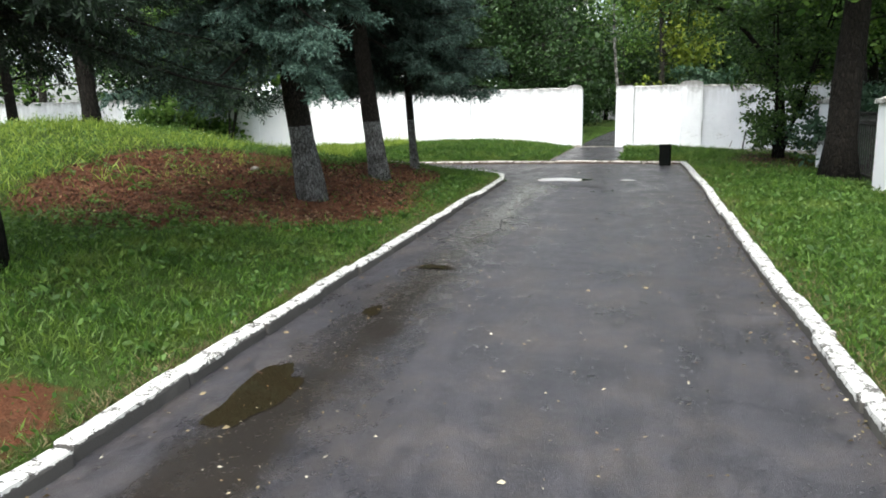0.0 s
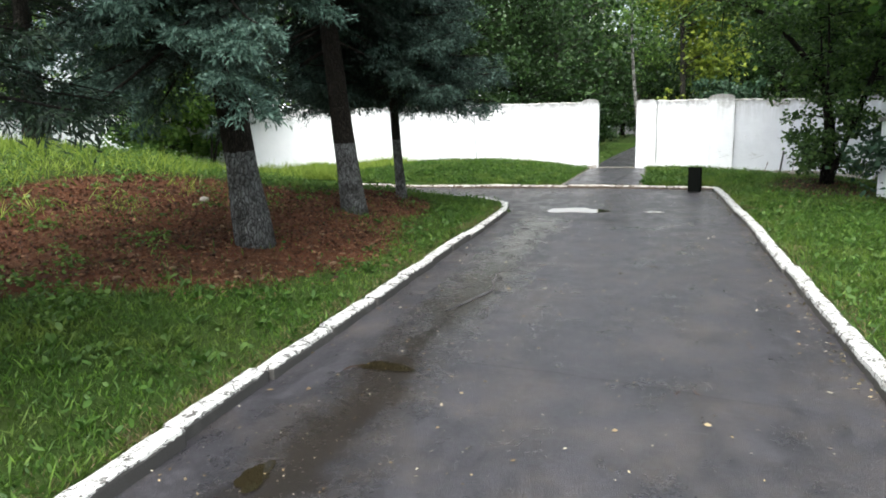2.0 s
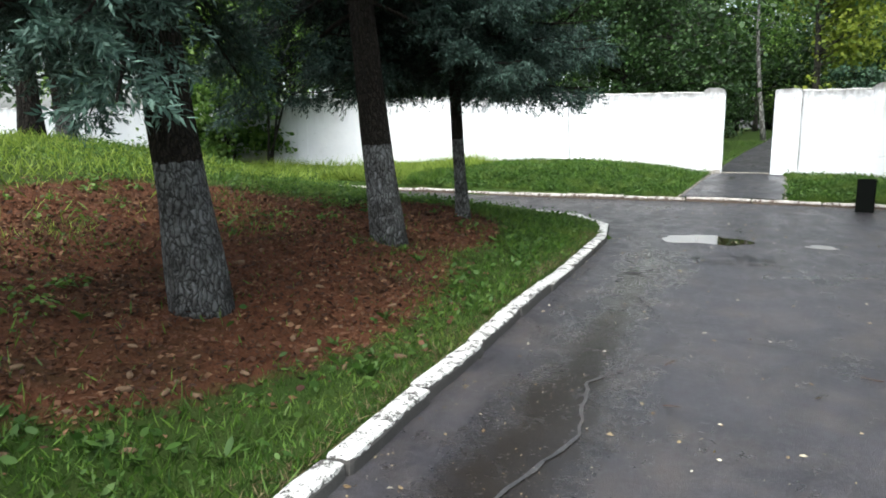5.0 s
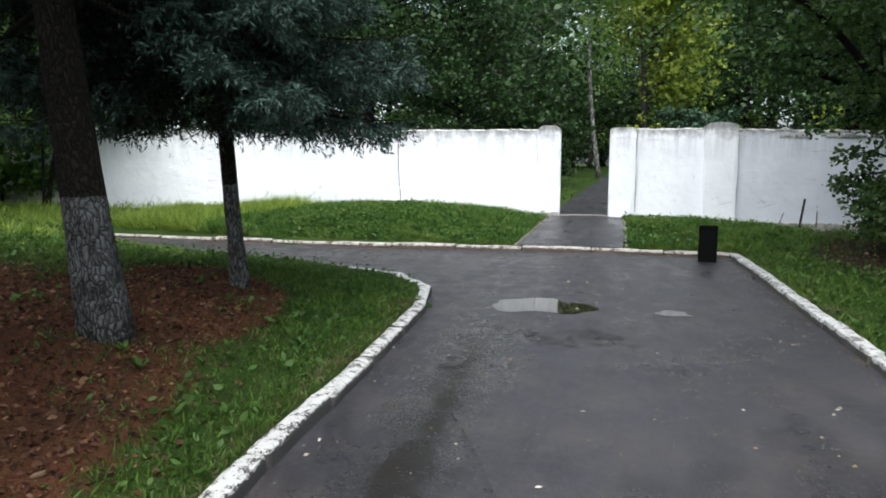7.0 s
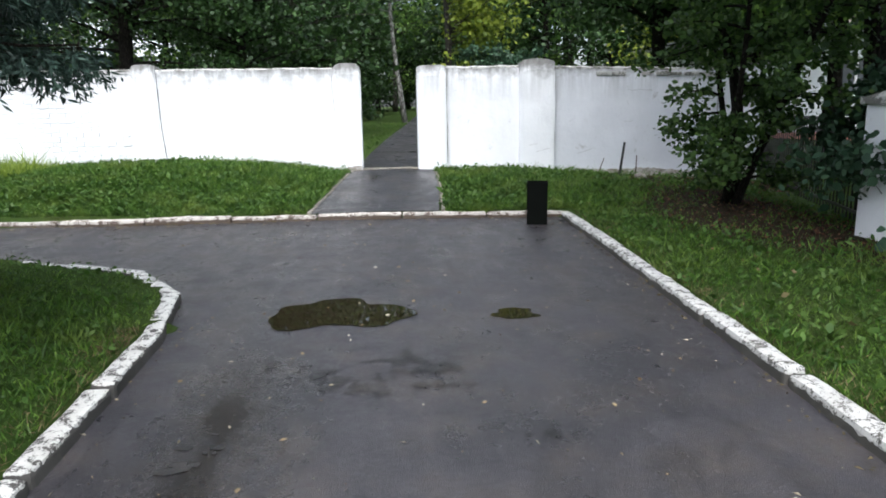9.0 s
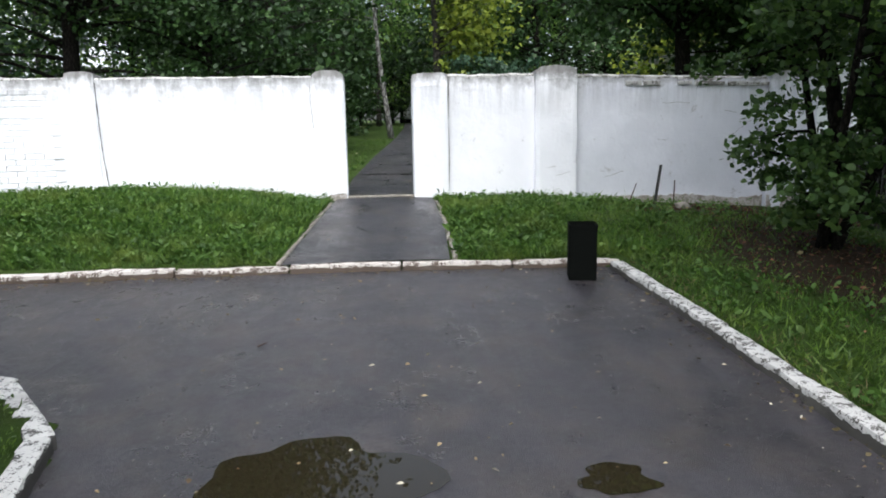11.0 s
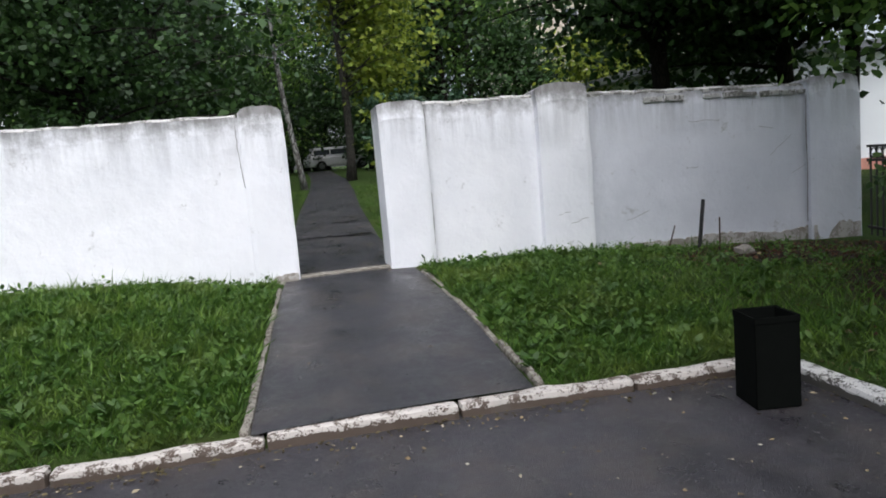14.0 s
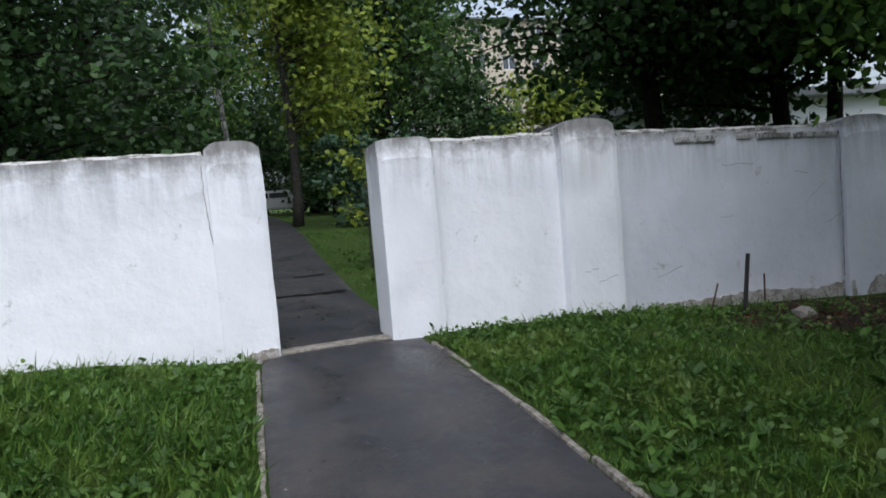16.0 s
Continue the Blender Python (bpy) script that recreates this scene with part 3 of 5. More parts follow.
left_line = [(ROAD_LEFT, y) for y in np.arange(-9, 13.61, 0.5)]
curve_x = [-2.21, -2.25, -2.32, -2.45, -2.62, -2.84, -3.1, -3.4, -3.8, -4.3, -5, -6, -8, -11, -15, -20, -26]
left_line += [(x, float(island_edge(np.array(x)))) for x in curve_x]
kerb("kerb_left", left_line, "kerb of concrete stones with peeling whitewash round the bed", M_KERB_WORN, seed=3, length=0.86)
kerb("kerb_right", [(float(road_right(y)), y) for y in np.arange(17.4, -9, -0.4)], "whitewashed concrete kerb along the lawn", M_KERB, seed=5)
kerb("kerb_far", [(-26, far_kerb_y(-26)), (ROAD_RIGHT + 0.12, far_kerb_y(ROAD_RIGHT))], "soiled whitewashed kerb across the end of the drive", M_KERB_DIRTY, seed=8, rise=0.072)
for side, name in ((-1, "edging_left"), (1, "edging_right")):
    line = [(float(path_middle(y) + side * (path_half(y) + (0.05 if side < 0 else 0.0))), y) for y in np.arange(17.62, 21.2, 0.25)]
    line = line[::-1]
    if side > 0:
        line = [(x + 0.01, y) for x, y in line]
    kerb(name, line, "narrow weathered concrete edging beside the footpath", M_EDGING, width=0.05, rise=0.012, length=1.0, seed=11 + side, height=lambda x, y: path_height(y))


# ---- the white wall ----
WALL_Y, WALL_T = 21.445, 0.36


def wall_run(name, x0, x1, top0, top1, label, bottom=0.35, depth=WALL_T, y=WALL_Y, seed=1, material=None):
    """A stretch of rendered wall with an uneven face and a worn coping."""
    n = max(3, int((x1 - x0) / 0.12))
    m = 14
    verts, faces = [], []
    for j in range(n + 1):
        x = x0 + (x1 - x0) * j / n
        top = top0 + (top1 - top0) * j / n + 0.018 * noise.noise(Vector((x * 1.7, seed, 0))) + 0.012 * noise.noise(Vector((x * 7, seed, 3)))
        for k in range(m + 1):
            z = bottom + (top - bottom) * k / m
            bulge = 0.014 * noise.noise(Vector((x * 0.9, seed * 3.0, z * 1.1))) + 0.005 * noise.noise(Vector((x * 4, seed, z * 4)))
            inset = 0.012 * max(0.0, (k - m + 1))
            verts.append((x, y + bulge + inset, z))
        for k in range(m, -1, -1):
            verts.append((x, y + depth - (0.03 if k == m else 0), bottom + (top - bottom) * k / m))
    w = 2 * (m + 1)
    for j in range(n):
        for k in range(w):
            a, b = j * w + k, j * w + (k + 1) % w
            faces.append((a, a + w, b + w, b))
    faces.append(tuple(range(w)))
    faces.append(tuple(n * w + k for k in range(w - 1, -1, -1)))
    ob = mesh_object(name, verts, faces, material or M_WALL, smooth=False)
    tagged(ob, label, "wall", kind="structure")
    return ob


def pier(parent, x0, x1, y0, top, hump, bottom=0.35, seed=1, depth=0.45, material=None):
    """A pilaster with a rounded, hand-plastered head."""
    n, m = 10, 12
    verts, faces = [], []
    for j in range(n + 1):
        u = j / n
        x = x0 + (x1 - x0) * u
        t = top - hump * (2 * u - 1) ** 4 + 0.01 * noise.noise(Vector((x * 6, seed, 1)))
        for k in range(m + 1):
            z = bottom + (t - bottom) * k / m
            e = 0.012 if j in (0, n) else 0.0
            dx = 0.012 * noise.noise(Vector((seed * 5.0, u, z * 2.2)))
            verts.append((x + dx, y0 + e + 0.01 * noise.noise(Vector((x * 3, seed, z * 2))) + (0.04 if k == m else 0), z))
        verts.append((x, y0 + depth, t - 0.03))
        verts.append((x, y0 + depth, bottom))
    w = m + 3
    for j in range(n):
        for k in range(w):
            a, b = j * w + k, j * w + (k + 1) % w
            faces.append((a, a + w, b + w, b))
    faces.append(tuple(range(w)))
    faces.append(tuple(n * w + k for k in range(w - 1, -1, -1)))
    return mesh_object("pilaster", verts, faces, material or M_WALL, parent)


wall_left = wall_run("wall_left", -30, -4.62, 2.42, 2.45, "long whitewashed brick boundary wall, sooty along its top", seed=2)
wall_mid = wall_run("wall_mid", -4.60, -1.66, 2.44, 2.44, "whitewashed rendered wall beside the opening", seed=4)
wall_right = wall_run("wall_right", 0.18, 1.80, 2.44, 2.42, "whitewashed rendered wall with soot runs under its coping", seed=6, bottom=0.2)
wall_end = wall_run("wall_end", 1.81, 5.0, 2.42, 2.36, "greyer whitewashed wall panel with flaking render", seed=6, bottom=0.2, material=M_WALL_GREY)
pier(wall_left, -4.98, -4.60, WALL_Y - 0.03, 2.55, 0.03, seed=3)
pier(wall_mid, -1.68, -1.245, WALL_Y - 0.045, 2.535, 0.06, seed=5)
pier(wall_right, -0.29, 0.20, WALL_Y - 0.10, 2.485, 0.02, seed=7)
pier(wall_right, 1.46, 2.06, WALL_Y - 0.12, 2.57, 0.06, seed=9)
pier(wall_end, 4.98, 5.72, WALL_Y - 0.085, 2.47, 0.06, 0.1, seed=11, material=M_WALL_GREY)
for x in (-8.15, -12.0, -16.0, -20.0, -24.0):
    pier(wall_left, x, x + 0.36, WALL_Y - 0.02, 2.47, 0.02, seed=int(-x))
threshold = part("threshold", (lambda b: (box(b, -1.27, -0.26, 21.42, 21.60, 0.6, 0.772, 0.012), b)[1])(bmesh.new()), M_EDGING)
tagged(threshold, "worn concrete threshold strip across the wall opening", "threshold", kind="structure")


# ---- spruces ----
def spruce_meshes(seed, height, first, reach, trunk_r, lean, low_droop, material, bark, clear=None, needles=7, thick=1.0):
    """Trunk, limbs and needle twigs of one spruce, with its foot at the origin."""
    rng = np.random.default_rng(seed)
    zs = np.linspace(-0.15, height, 22)
    bend = rng.random(2) * 6

    def axis(z):
        z = np.asarray(z, float)
        return np.stack([lean[0] * z + 0.03 * np.sin(0.8 * z + bend[0]), lean[1] * z + 0.03 * np.sin(0.7 * z + bend[1]), z], axis=-1)

    radii = [trunk_r * (1.28 if z < 0 else 1.16 if z < 0.35 else 1.0) * max(0.04, 1 - max(z, 0) / (height * 1.02)) ** 0.8 for z in zs]
    trunk = tube(axis(zs), radii, 18, 0.10, rng)
    limbs, base, ways, outer = [], [], [], []
    z = first
    while z < height - 0.4:
        frac = (z - first) / (height - first)
        spread_here = reach * (1 - frac) ** 0.85
        count = int(rng.integers(5, 8))
        a0 = rng.random() * 6.28
        for k in range(count):
            a = a0 + 6.283 * (k + rng.normal() * 0.14) / count
            L = spread_here * (0.72 + 0.4 * rng.random())
            if clear and abs((math.degrees(a) - clear[0] + 180) % 360 - 180) < clear[1]:
                if z < clear[2]:
                    continue
                L *= min(1.0, 0.68 + 0.25 * (z - clear[2]))
            drop = (low_droop * (1 - frac) ** 2 + 0.12) * (0.8 + 0.4 * rng.random())
            out = np.array([math.cos(a), math.sin(a), 0])
            start = axis(z + rng.normal() * 0.06)
            us = np.linspace(0, 1, 7)
            line = np.array([start + out * L * u + np.array([0, 0, -drop * L * u ** 1.25 + 0.10 * L * u ** 4]) for u in us])
            limbs.append(tube(line, [0.028 * (1 - 0.8 * u) * (0.5 + L / reach / 2) for u in us], 5))
            side = np.array([-out[1], out[0], 0])
            for u in np.arange(0.22, 1.0, max(0.055, 0.12 / max(L, 0.3))):
                p = start + out * L * u + np.array([0, 0, -drop * L * u ** 1.25 + 0.10 * L * u ** 4])
                for sgn in (-1, 1):
                    bl = (0.30 + 0.22 * rng.random()) * min(1.0, 0.35 + L * (1 - u) * 0.7)
                    d = out * 0.75 + side * sgn * (0.75 + 0.2 * rng.normal()) + np.array([0, 0, -0.40 + 0.18 * rng.normal()])
                    d /= np.linalg.norm(d)
                    for w in np.arange(0.08, 1.01, 0.125):
                        q = p + d * bl * w + np.array([0, 0, -0.14 * bl * w * w])
                        tw = d * 0.8 + side * sgn * rng.normal() * 0.5 + out * rng.normal() * 0.4 + np.array([0, 0, -0.35 + 0.25 * rng.normal()])
                        if z > 5 and rng.random() > 0.42:
                            continue
                        base.append(q)
                        ways.append(tw)
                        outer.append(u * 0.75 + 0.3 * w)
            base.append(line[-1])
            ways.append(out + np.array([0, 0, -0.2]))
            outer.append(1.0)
        z += (0.17 + 0.11 * rng.random()) * (1.0 / thick if z < 4.5 else 2.2)
    base, ways = np.array(base), np.array(ways)
    ways /= np.linalg.norm(ways, axis=1, keepdims=True)
    n = len(base)
    long = 0.10 + 0.08 * rng.random(n)
    at = np.repeat(base, needles, axis=0)
    w = np.repeat(ways, needles, axis=0)
    u = np.tile(np.linspace(0, 1, needles), n)
    at = at + w * (u * np.repeat(long, needles))[:, None]
    radial = rng.normal(size=at.shape)
    radial -= w * np.sum(radial * w, axis=1, keepdims=True)
    radial /= np.linalg.norm(radial, axis=1, keepdims=True) + 1e-9
    coarse = 1.0 + 1.1 * (at[:, 2] > 4.6)
    quads = kites(rng, at, w * 0.85 + radial * 0.75, (0.046 + 0.03 * rng.random(len(at))) * coarse, 0.015 * coarse, 0.0)
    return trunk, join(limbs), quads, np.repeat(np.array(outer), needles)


def spruce(label, x, y, seed, height, first, reach, trunk_r, lean, low_droop, material=None, bark=None, needles=7, clear=None, thick=1.0, group="spruces beside the drive"):
    trunk, limbs, quads, outer = spruce_meshes(seed, height, first, reach, trunk_r, lean, low_droop, material, bark, clear, needles, thick)
    tree = tagged(new("spruce_tree"), label, "spruce tree", group)
    tree.location = (x, y, gz(x, y))
    mesh_object("trunk", *join([trunk, limbs]), bark or M_SPRUCE_BARK, tree, smooth=True)
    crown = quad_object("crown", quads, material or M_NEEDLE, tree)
    # how far out each needle sits, for the painted inner shade
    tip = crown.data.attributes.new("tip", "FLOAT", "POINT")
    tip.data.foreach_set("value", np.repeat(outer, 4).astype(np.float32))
    return tree


spruce("tall blue spruce with greying limewash on its leaning trunk", -3.94, 8.60, 41, 9.5, 2.2, 1.85, 0.168, (-0.165, 0.0), 0.44, clear=(26, 68, 2.8), thick=1.9, needles=10)
spruce("blue spruce with a scuffed limewashed trunk above brown needle litter", -3.89, 11.16, 42, 8.5, 2.3, 2.2, 0.155, (-0.13, 0.01), 0.34, M_NEEDLE_SHADED, clear=(-80, 100, 3.3), thick=1.5, needles=9)
spruce("young blue spruce with a thin dark trunk", -3.80, 12.9, 43, 6.2, 1.75, 1.85, 0.078, (-0.07, 0.0), 0.10, M_NEEDLE_SHADED, thick=1.7, needles=9)
spruce("dark old spruce with low hanging boughs over the lawn", -4.9, 4.25, 44, 10.0, 2.15, 2.3, 0.2, (0.0, 0.0), 0.26, M_NEEDLE_DARK, M_DARK_BARK, needles=6, thick=1.6)
spruce("dark old spruce on the grassy bank", -12.3, 14.6, 45, 9.0, 2.9, 3.0, 0.17, (-0.08, 0.0), 0.26, M_NEEDLE_DARK, needles=4)
spruce("dark old spruce standing on the bank behind the bare soil", -10.6, 12.6, 47, 8.0, 3.4, 2.2, 0.16, (-0.03, 0.0), 0.2, M_NEEDLE_DARK, M_DARK_BARK, needles=5, thick=1.4)


# ---- broadleaved trees ----
def broadleaf_meshes(seed, height, bole, crown_r, trunk_r, leaf, leaves, lean=(0, 0), clusters=70, flat=1.0, low=0.0, stems=1, boughs=(), side=None):
    rng = np.random.default_rng(seed)
    pieces, tips = [], []
    for st in range(stems):
        off = np.array([0.0, 0.0, 0.0]) if stems == 1 else np.array([rng.normal() * 0.16, rng.normal() * 0.16, 0])
        ln = np.array(lean) + (0 if stems == 1 else rng.normal(size=2) * 0.22)
        zs = np.linspace(-0.15, height * 0.9, 12)
        ph = rng.random(2) * 6
        line = np.stack([off[0] + ln[0] * zs + 0.10 * np.sin(0.6 * zs + ph[0]), off[1] + ln[1] * zs + 0.10 * np.sin(0.5 * zs + ph[1]), zs], axis=-1)
        line[:, :2] -= line[0, :2] - off[:2]
        pieces.append(tube(line, [trunk_r * (1.3 if z < 0.1 else 1.0) * (1 - 0.88 * max(z, 0) / (height * 0.9)) / (1 if stems == 1 else 1.6) for z in zs], 9, 0.12, rng))
        for k in range(int(clusters / stems)):
            u = rng.random() ** 0.8
            z0 = bole + (height * 0.86 - bole) * u
            start = np.array([np.interp(z0, zs, line[:, i]) for i in range(3)])
            a = rng.random() * 6.283 if side is None or rng.random() < 0.15 else side + rng.normal() * 0.75
            width = crown_r * (0.35 + 0.75 * math.sin(math.pi * min(1, 0.22 + 0.75 * u))) * (0.45 + 0.65 * rng.random())
            end = start + np.array([math.cos(a) * width, math.sin(a) * width, (0.5 * rng.random() + 0.05 - low) * width * flat])
            mid = (start + end) / 2 + np.array([0, 0, 0.12 * width])
            us = np.linspace(0, 1, 6)[:, None]
            limb = (1 - us) ** 2 * start + 2 * us * (1 - us) * mid + us ** 2 * end
            pieces.append(tube(limb, trunk_r * np.linspace(0.26, 0.03, 6), 5 if leaf < 0.2 else 3))
            tips.append(limb[2:])
    for points, r0 in boughs:
        line = np.array(points, float)
        us = np.linspace(0, len(line) - 1, 14)
        line = np.stack([np.interp(us, range(len(line)), line[:, i]) for i in range(3)], axis=-1)
        line[1:-1] = 0.25 * line[:-2] + 0.5 * line[1:-1] + 0.25 * line[2:]
        pieces.append(tube(line, r0 * np.linspace(1.0, 0.2, 14), 7, 0.1, rng))
        for k in range(16):
            start = line[rng.integers(4, 14)]
            end = start + rng.normal(size=3) * np.array([0.5, 0.5, 0.3]) + np.array([0, 0, -0.15])
            twig = np.linspace(start, end, 5)
            pieces.append(tube(twig, r0 * np.linspace(0.22, 0.04, 5), 4))
            tips.append(twig[1:])
    pts = np.concatenate(tips)
    pick = pts[rng.integers(0, len(pts), leaves)]
    r = crown_r * (0.12 if leaf < 0.14 else 0.17)
    at = pick + rng.normal(size=(leaves, 3)) * np.array([r, r, r * 0.72])
    way = rng.normal(size=(leaves, 3)) * np.array([1, 1, 0.5]) + np.array([0, 0, -0.55])
    size = leaf * (0.6 + 0.8 * rng.random(leaves))
    shape = ovals if leaf < 0.14 else kites
    return join(pieces), shape(rng, at, way, size, size * (0.7 if leaf < 0.14 else 0.62), 0.1)


def broadleaf(name, label, category, x, y, seed, height, bole, crown_r, trunk_r, leaf, leaves, material, bark, group="", **more):
    wood, quads = broadleaf_meshes(seed, height, bole, crown_r, trunk_r, leaf, leaves, **more)
    tree = tagged(new(name), label, category, group)
    tree.location = (x, y, gz(x, y))
    mesh_object("trunk", *wood, bark, tree, smooth=True)
    quad_object("crown", quads, material, tree)
    return tree


shrub = broadleaf("small_elm_tree", "bushy leaning young elm growing in front of the wall", "tree", 3.35, 17.4, 61, 4.6, 0.25, 0.85, 0.075, 0.07, 16500, M_LEAF_ELM, M_DARK_BARK, stems=4, clusters=90, low=0.25,
                  boughs=[([(0, 0, 0), (0.05, 0, 1.0), (-0.15, 0, 1.95), (-1.1, -0.1, 3.1), (-1.6, -0.15, 3.4), (-2.3, -0.2, 3.55)], 0.085)])
broadleaf("lilac_bush", "low dark green bush against the wall fence", "bush", 4.9, 15.9, 62, 1.9, 0.15, 1.15, 0.04, 0.085, 7000, M_LEAF_BLUE, M_DARK_BARK, stems=4, clusters=50, low=0.3)
broadleaf("lilac_bush", "broad-leaved dark bush beside the white pillar", "bush", 4.3, 14.3, 63, 1.9, 0.15, 1.0, 0.04, 0.10, 3000, M_LEAF_BLUE, M_DARK_BARK, stems=4, clusters=40, low=0.3)
broadleaf("lilac_bush", "tall green bush hanging over the far stretch of the wall", "bush", -13.6, 20.5, 64, 5.2, 0.25, 1.6, 0.07, 0.13, 13000, M_LEAF_MID, M_DARK_BARK, stems=4, clusters=70, low=0.3)
broadleaf("lilac_bush", "overhanging green bush pressed against the far wall", "bush", -12.3, 20.5, 79, 5.6, 1.5, 1.5, 0.06, 0.13, 9000, M_LEAF_MID, M_DARK_BARK, stems=3, clusters=60, low=0.25)
broadleaf("yellow_maple_tree", "maple with yellowing crown beside the wooded path", "tree", 1.62, 39.7, 65, 12.5, 2.5, 3.1, 0.17, 0.22, 15000, M_LEAF_YELLOW, M_GREY_BARK, clusters=100, side=0.0)
broadleaf("yellow_maple_tree", "smaller yellow-green maple in the woods", "tree", 9.5, 36.0, 66, 5.0, 1.2, 1.9, 0.1, 0.2, 3500, M_LEAF_YELLOW, M_GREY_BARK, clusters=60)
broadleaf("birch_tree", "slender leaning birch with pale bark at the path edge", "birch tree", -0.22, 36.6, 67, 12.0, 3.6, 1.9, 0.10, 0.16, 6500, M_LEAF_MID, M_BIRCH_BARK, lean=(-0.07, 0.0), clusters=60)
broadleaf("linden_tree", "large dark linden overhanging the wall from behind", "tree", 5.3, 24.9, 68, 9.0, 2.3, 3.0, 0.19, 0.12, 21000, M_LEAF_DARK, M_DARK_BARK, clusters=130, low=0.2)
broadleaf("linden_tree", "dark linden leaning over the fence corner", "tree", 8.1, 22.9, 69, 9.0, 2.9, 3.6, 0.17, 0.13, 26000, M_LEAF_MID, M_DARK_BARK, clusters=110, low=0.28, lean=(-0.05, 0.0))

broadleaf("maple_tree", "broad maple spreading its boughs over the fence", "tree", 4.9, 17.0, 70, 10.0, 3.5, 3.8, 0.17, 0.12, 12500, M_LEAF_MID, M_DARK_BARK, clusters=150, low=0.10, lean=(0.0, 0.03))
broadleaf("maple_tree", "old maple with a thick dark trunk on the shaded lawn", "tree", 3.45, 12.95, 76, 10.0, 3.0, 3.7, 0.27, 0.12, 22000, M_LEAF_MID, M_DARK_BARK, clusters=150, low=0.2)
broadleaf("linden_tree", "dense linden spreading over the end of the wall", "tree", 7.3, 24.3, 78, 9.0, 2.2, 3.1, 0.17, 0.13, 30000, M_LEAF_DARK, M_DARK_BARK, clusters=150, low=0.12)
broadleaf("linden_tree", "tall linden with a clear stem before the low house", "tree", 9.7, 25.8, 77, 10.5, 3.3, 3.7, 0.18, 0.16, 22000, M_LEAF_MID, M_DARK_BARK, clusters=110, low=0.05)
broadleaf("maple_sapling", "small light green maple sapling behind the wall opening", "sapling", 0.85, 26.6, 71, 2.3, 0.3, 0.6, 0.02, 0.10, 350, M_LEAF_YELLOW, M_GREY_BARK, clusters=16)

broadleaf("chestnut_tree", "dark dense chestnut close behind the white wall", "tree", -6.6, 25.6, 72, 11.5, 1.6, 3.2, 0.18, 0.10, 24000, M_LEAF_DARK, M_DARK_BARK, "trees of the wood", clusters=130, low=0.15)
broadleaf("chestnut_tree", "dark young chestnut close to the opening in the wall", "tree", -4.0, 26.4, 73, 8.0, 0.8, 2.3, 0.11, 0.095, 16000, M_LEAF_DARK, M_DARK_BARK, "trees of the wood", clusters=100, low=0.15)
broadleaf("chestnut_tree", "shaded chestnut with dark green leaves", "tree", -10.8, 25.8, 74, 11.0, 1.6, 3.1, 0.17, 0.105, 19000, M_LEAF_DARK, M_DARK_BARK, "trees of the wood", clusters=120, low=0.15)

for k, (x, y, h, r, mat, label) in enumerate([(3.7, 34.0, 1.7, 0.9, M_LEAF_BLUE, "leafy cool green bush on the grass beside the wooded path"), (3.4, 37.0, 3.2, 1.3, M_LEAF_BLUE, "cool green bush under the yellowing maple"),
                                              (-2.7, 31.5, 2.8, 1.2, M_LEAF_DARK, "shaded dark bush beside the wooded path"), (-2.2, 39.0, 2.6, 1.1, M_LEAF_DARK, "shaded dark bush behind the slender birch"), (3.0, 29.0, 1.7, 0.8, M_LEAF_MID, "low green bush behind the white wall")]):
    broadleaf("bush", label, "bush", x, y, 90 + k, h, 0.15, r, 0.035, 0.13, 3200, mat, M_DARK_BARK, stems=4, clusters=48, low=0.3)

# the wood behind the wall: a few grown trees, repeated
rng = np.random.default_rng(7)
kinds = []
for k, (mat, bark, h, bole, cr) in enumerate([(M_LEAF_DARK, M_DARK_BARK, 13, 1.6, 3.4), (M_LEAF_DARK, M_GREY_BARK, 11, 1.3, 3.0), (M_LEAF_BLUE, M_DARK_BARK, 12, 1.6, 3.2), (M_LEAF_MID, M_GREY_BARK, 12, 2.0, 3.0), (M_LEAF_DARK, M_DARK_BARK, 7, 0.6, 2.6)]):
    x, y = [(-15, 25.5), (-3.3, 31.0), (-11.5, 29.5), (-9.5, 34), (4.8, 49)][k]
    kinds.append(broadleaf("woodland_tree", "leafy dark woodland tree behind the white wall", "tree", x, y, 80 + k, h, bole, cr, 0.17, 0.23, 4600, mat, bark, "trees of the wood", clusters=85, low=0.1))
spots = [(-19, 27), (-24, 26), (-28, 29), (-14, 31), (-19, 34), (-25, 36), (-5.5, 38), (-10, 41), (-15, 44), (-3.5, 45), (-7, 50), (-1.5, 53), (-12, 53), (-20, 50),
         (8.6, 27.5), (5.5, 52), (17, 42), (8, 57), (9.5, 50), (21, 50), (-4, 58), (26, 44), (-30, 40), (-34, 30), (1.5, 66), (-6, 66), (6, 66), (12, 64)]
for k, (x, y) in enumerate(spots):
    ob = kinds[int(rng.integers(0, 5))]
    x, y = x + rng.normal() * 0.5, y + rng.normal() * 0.5
    s = 0.85 + 0.4 * rng.random()
    copy_thing(ob, Matrix.Translation((x, y, gz(x, y))) @ Matrix.Rotation(rng.random() * 6.28, 4, "Z") @ Matrix.Scale(s, 4))
# trees added beside the drive, nearly all out of view, dimming the sky light
for k, (x, y) in enumerate([(-21, 10), (-20, 15), (-19, 19), (-26, 12), (-25, 4), (7.5, -0.5), (13, 12), (12, 5)]):
    s = 0.8 + 0.3 * rng.random()
    copy_thing(kinds[(2, 1, 0)[k % 3]], Matrix.Translation((x, y, gz(x, y))) @ Matrix.Rotation(rng.random() * 6.28, 4, "Z") @ Matrix.Scale(s, 4))
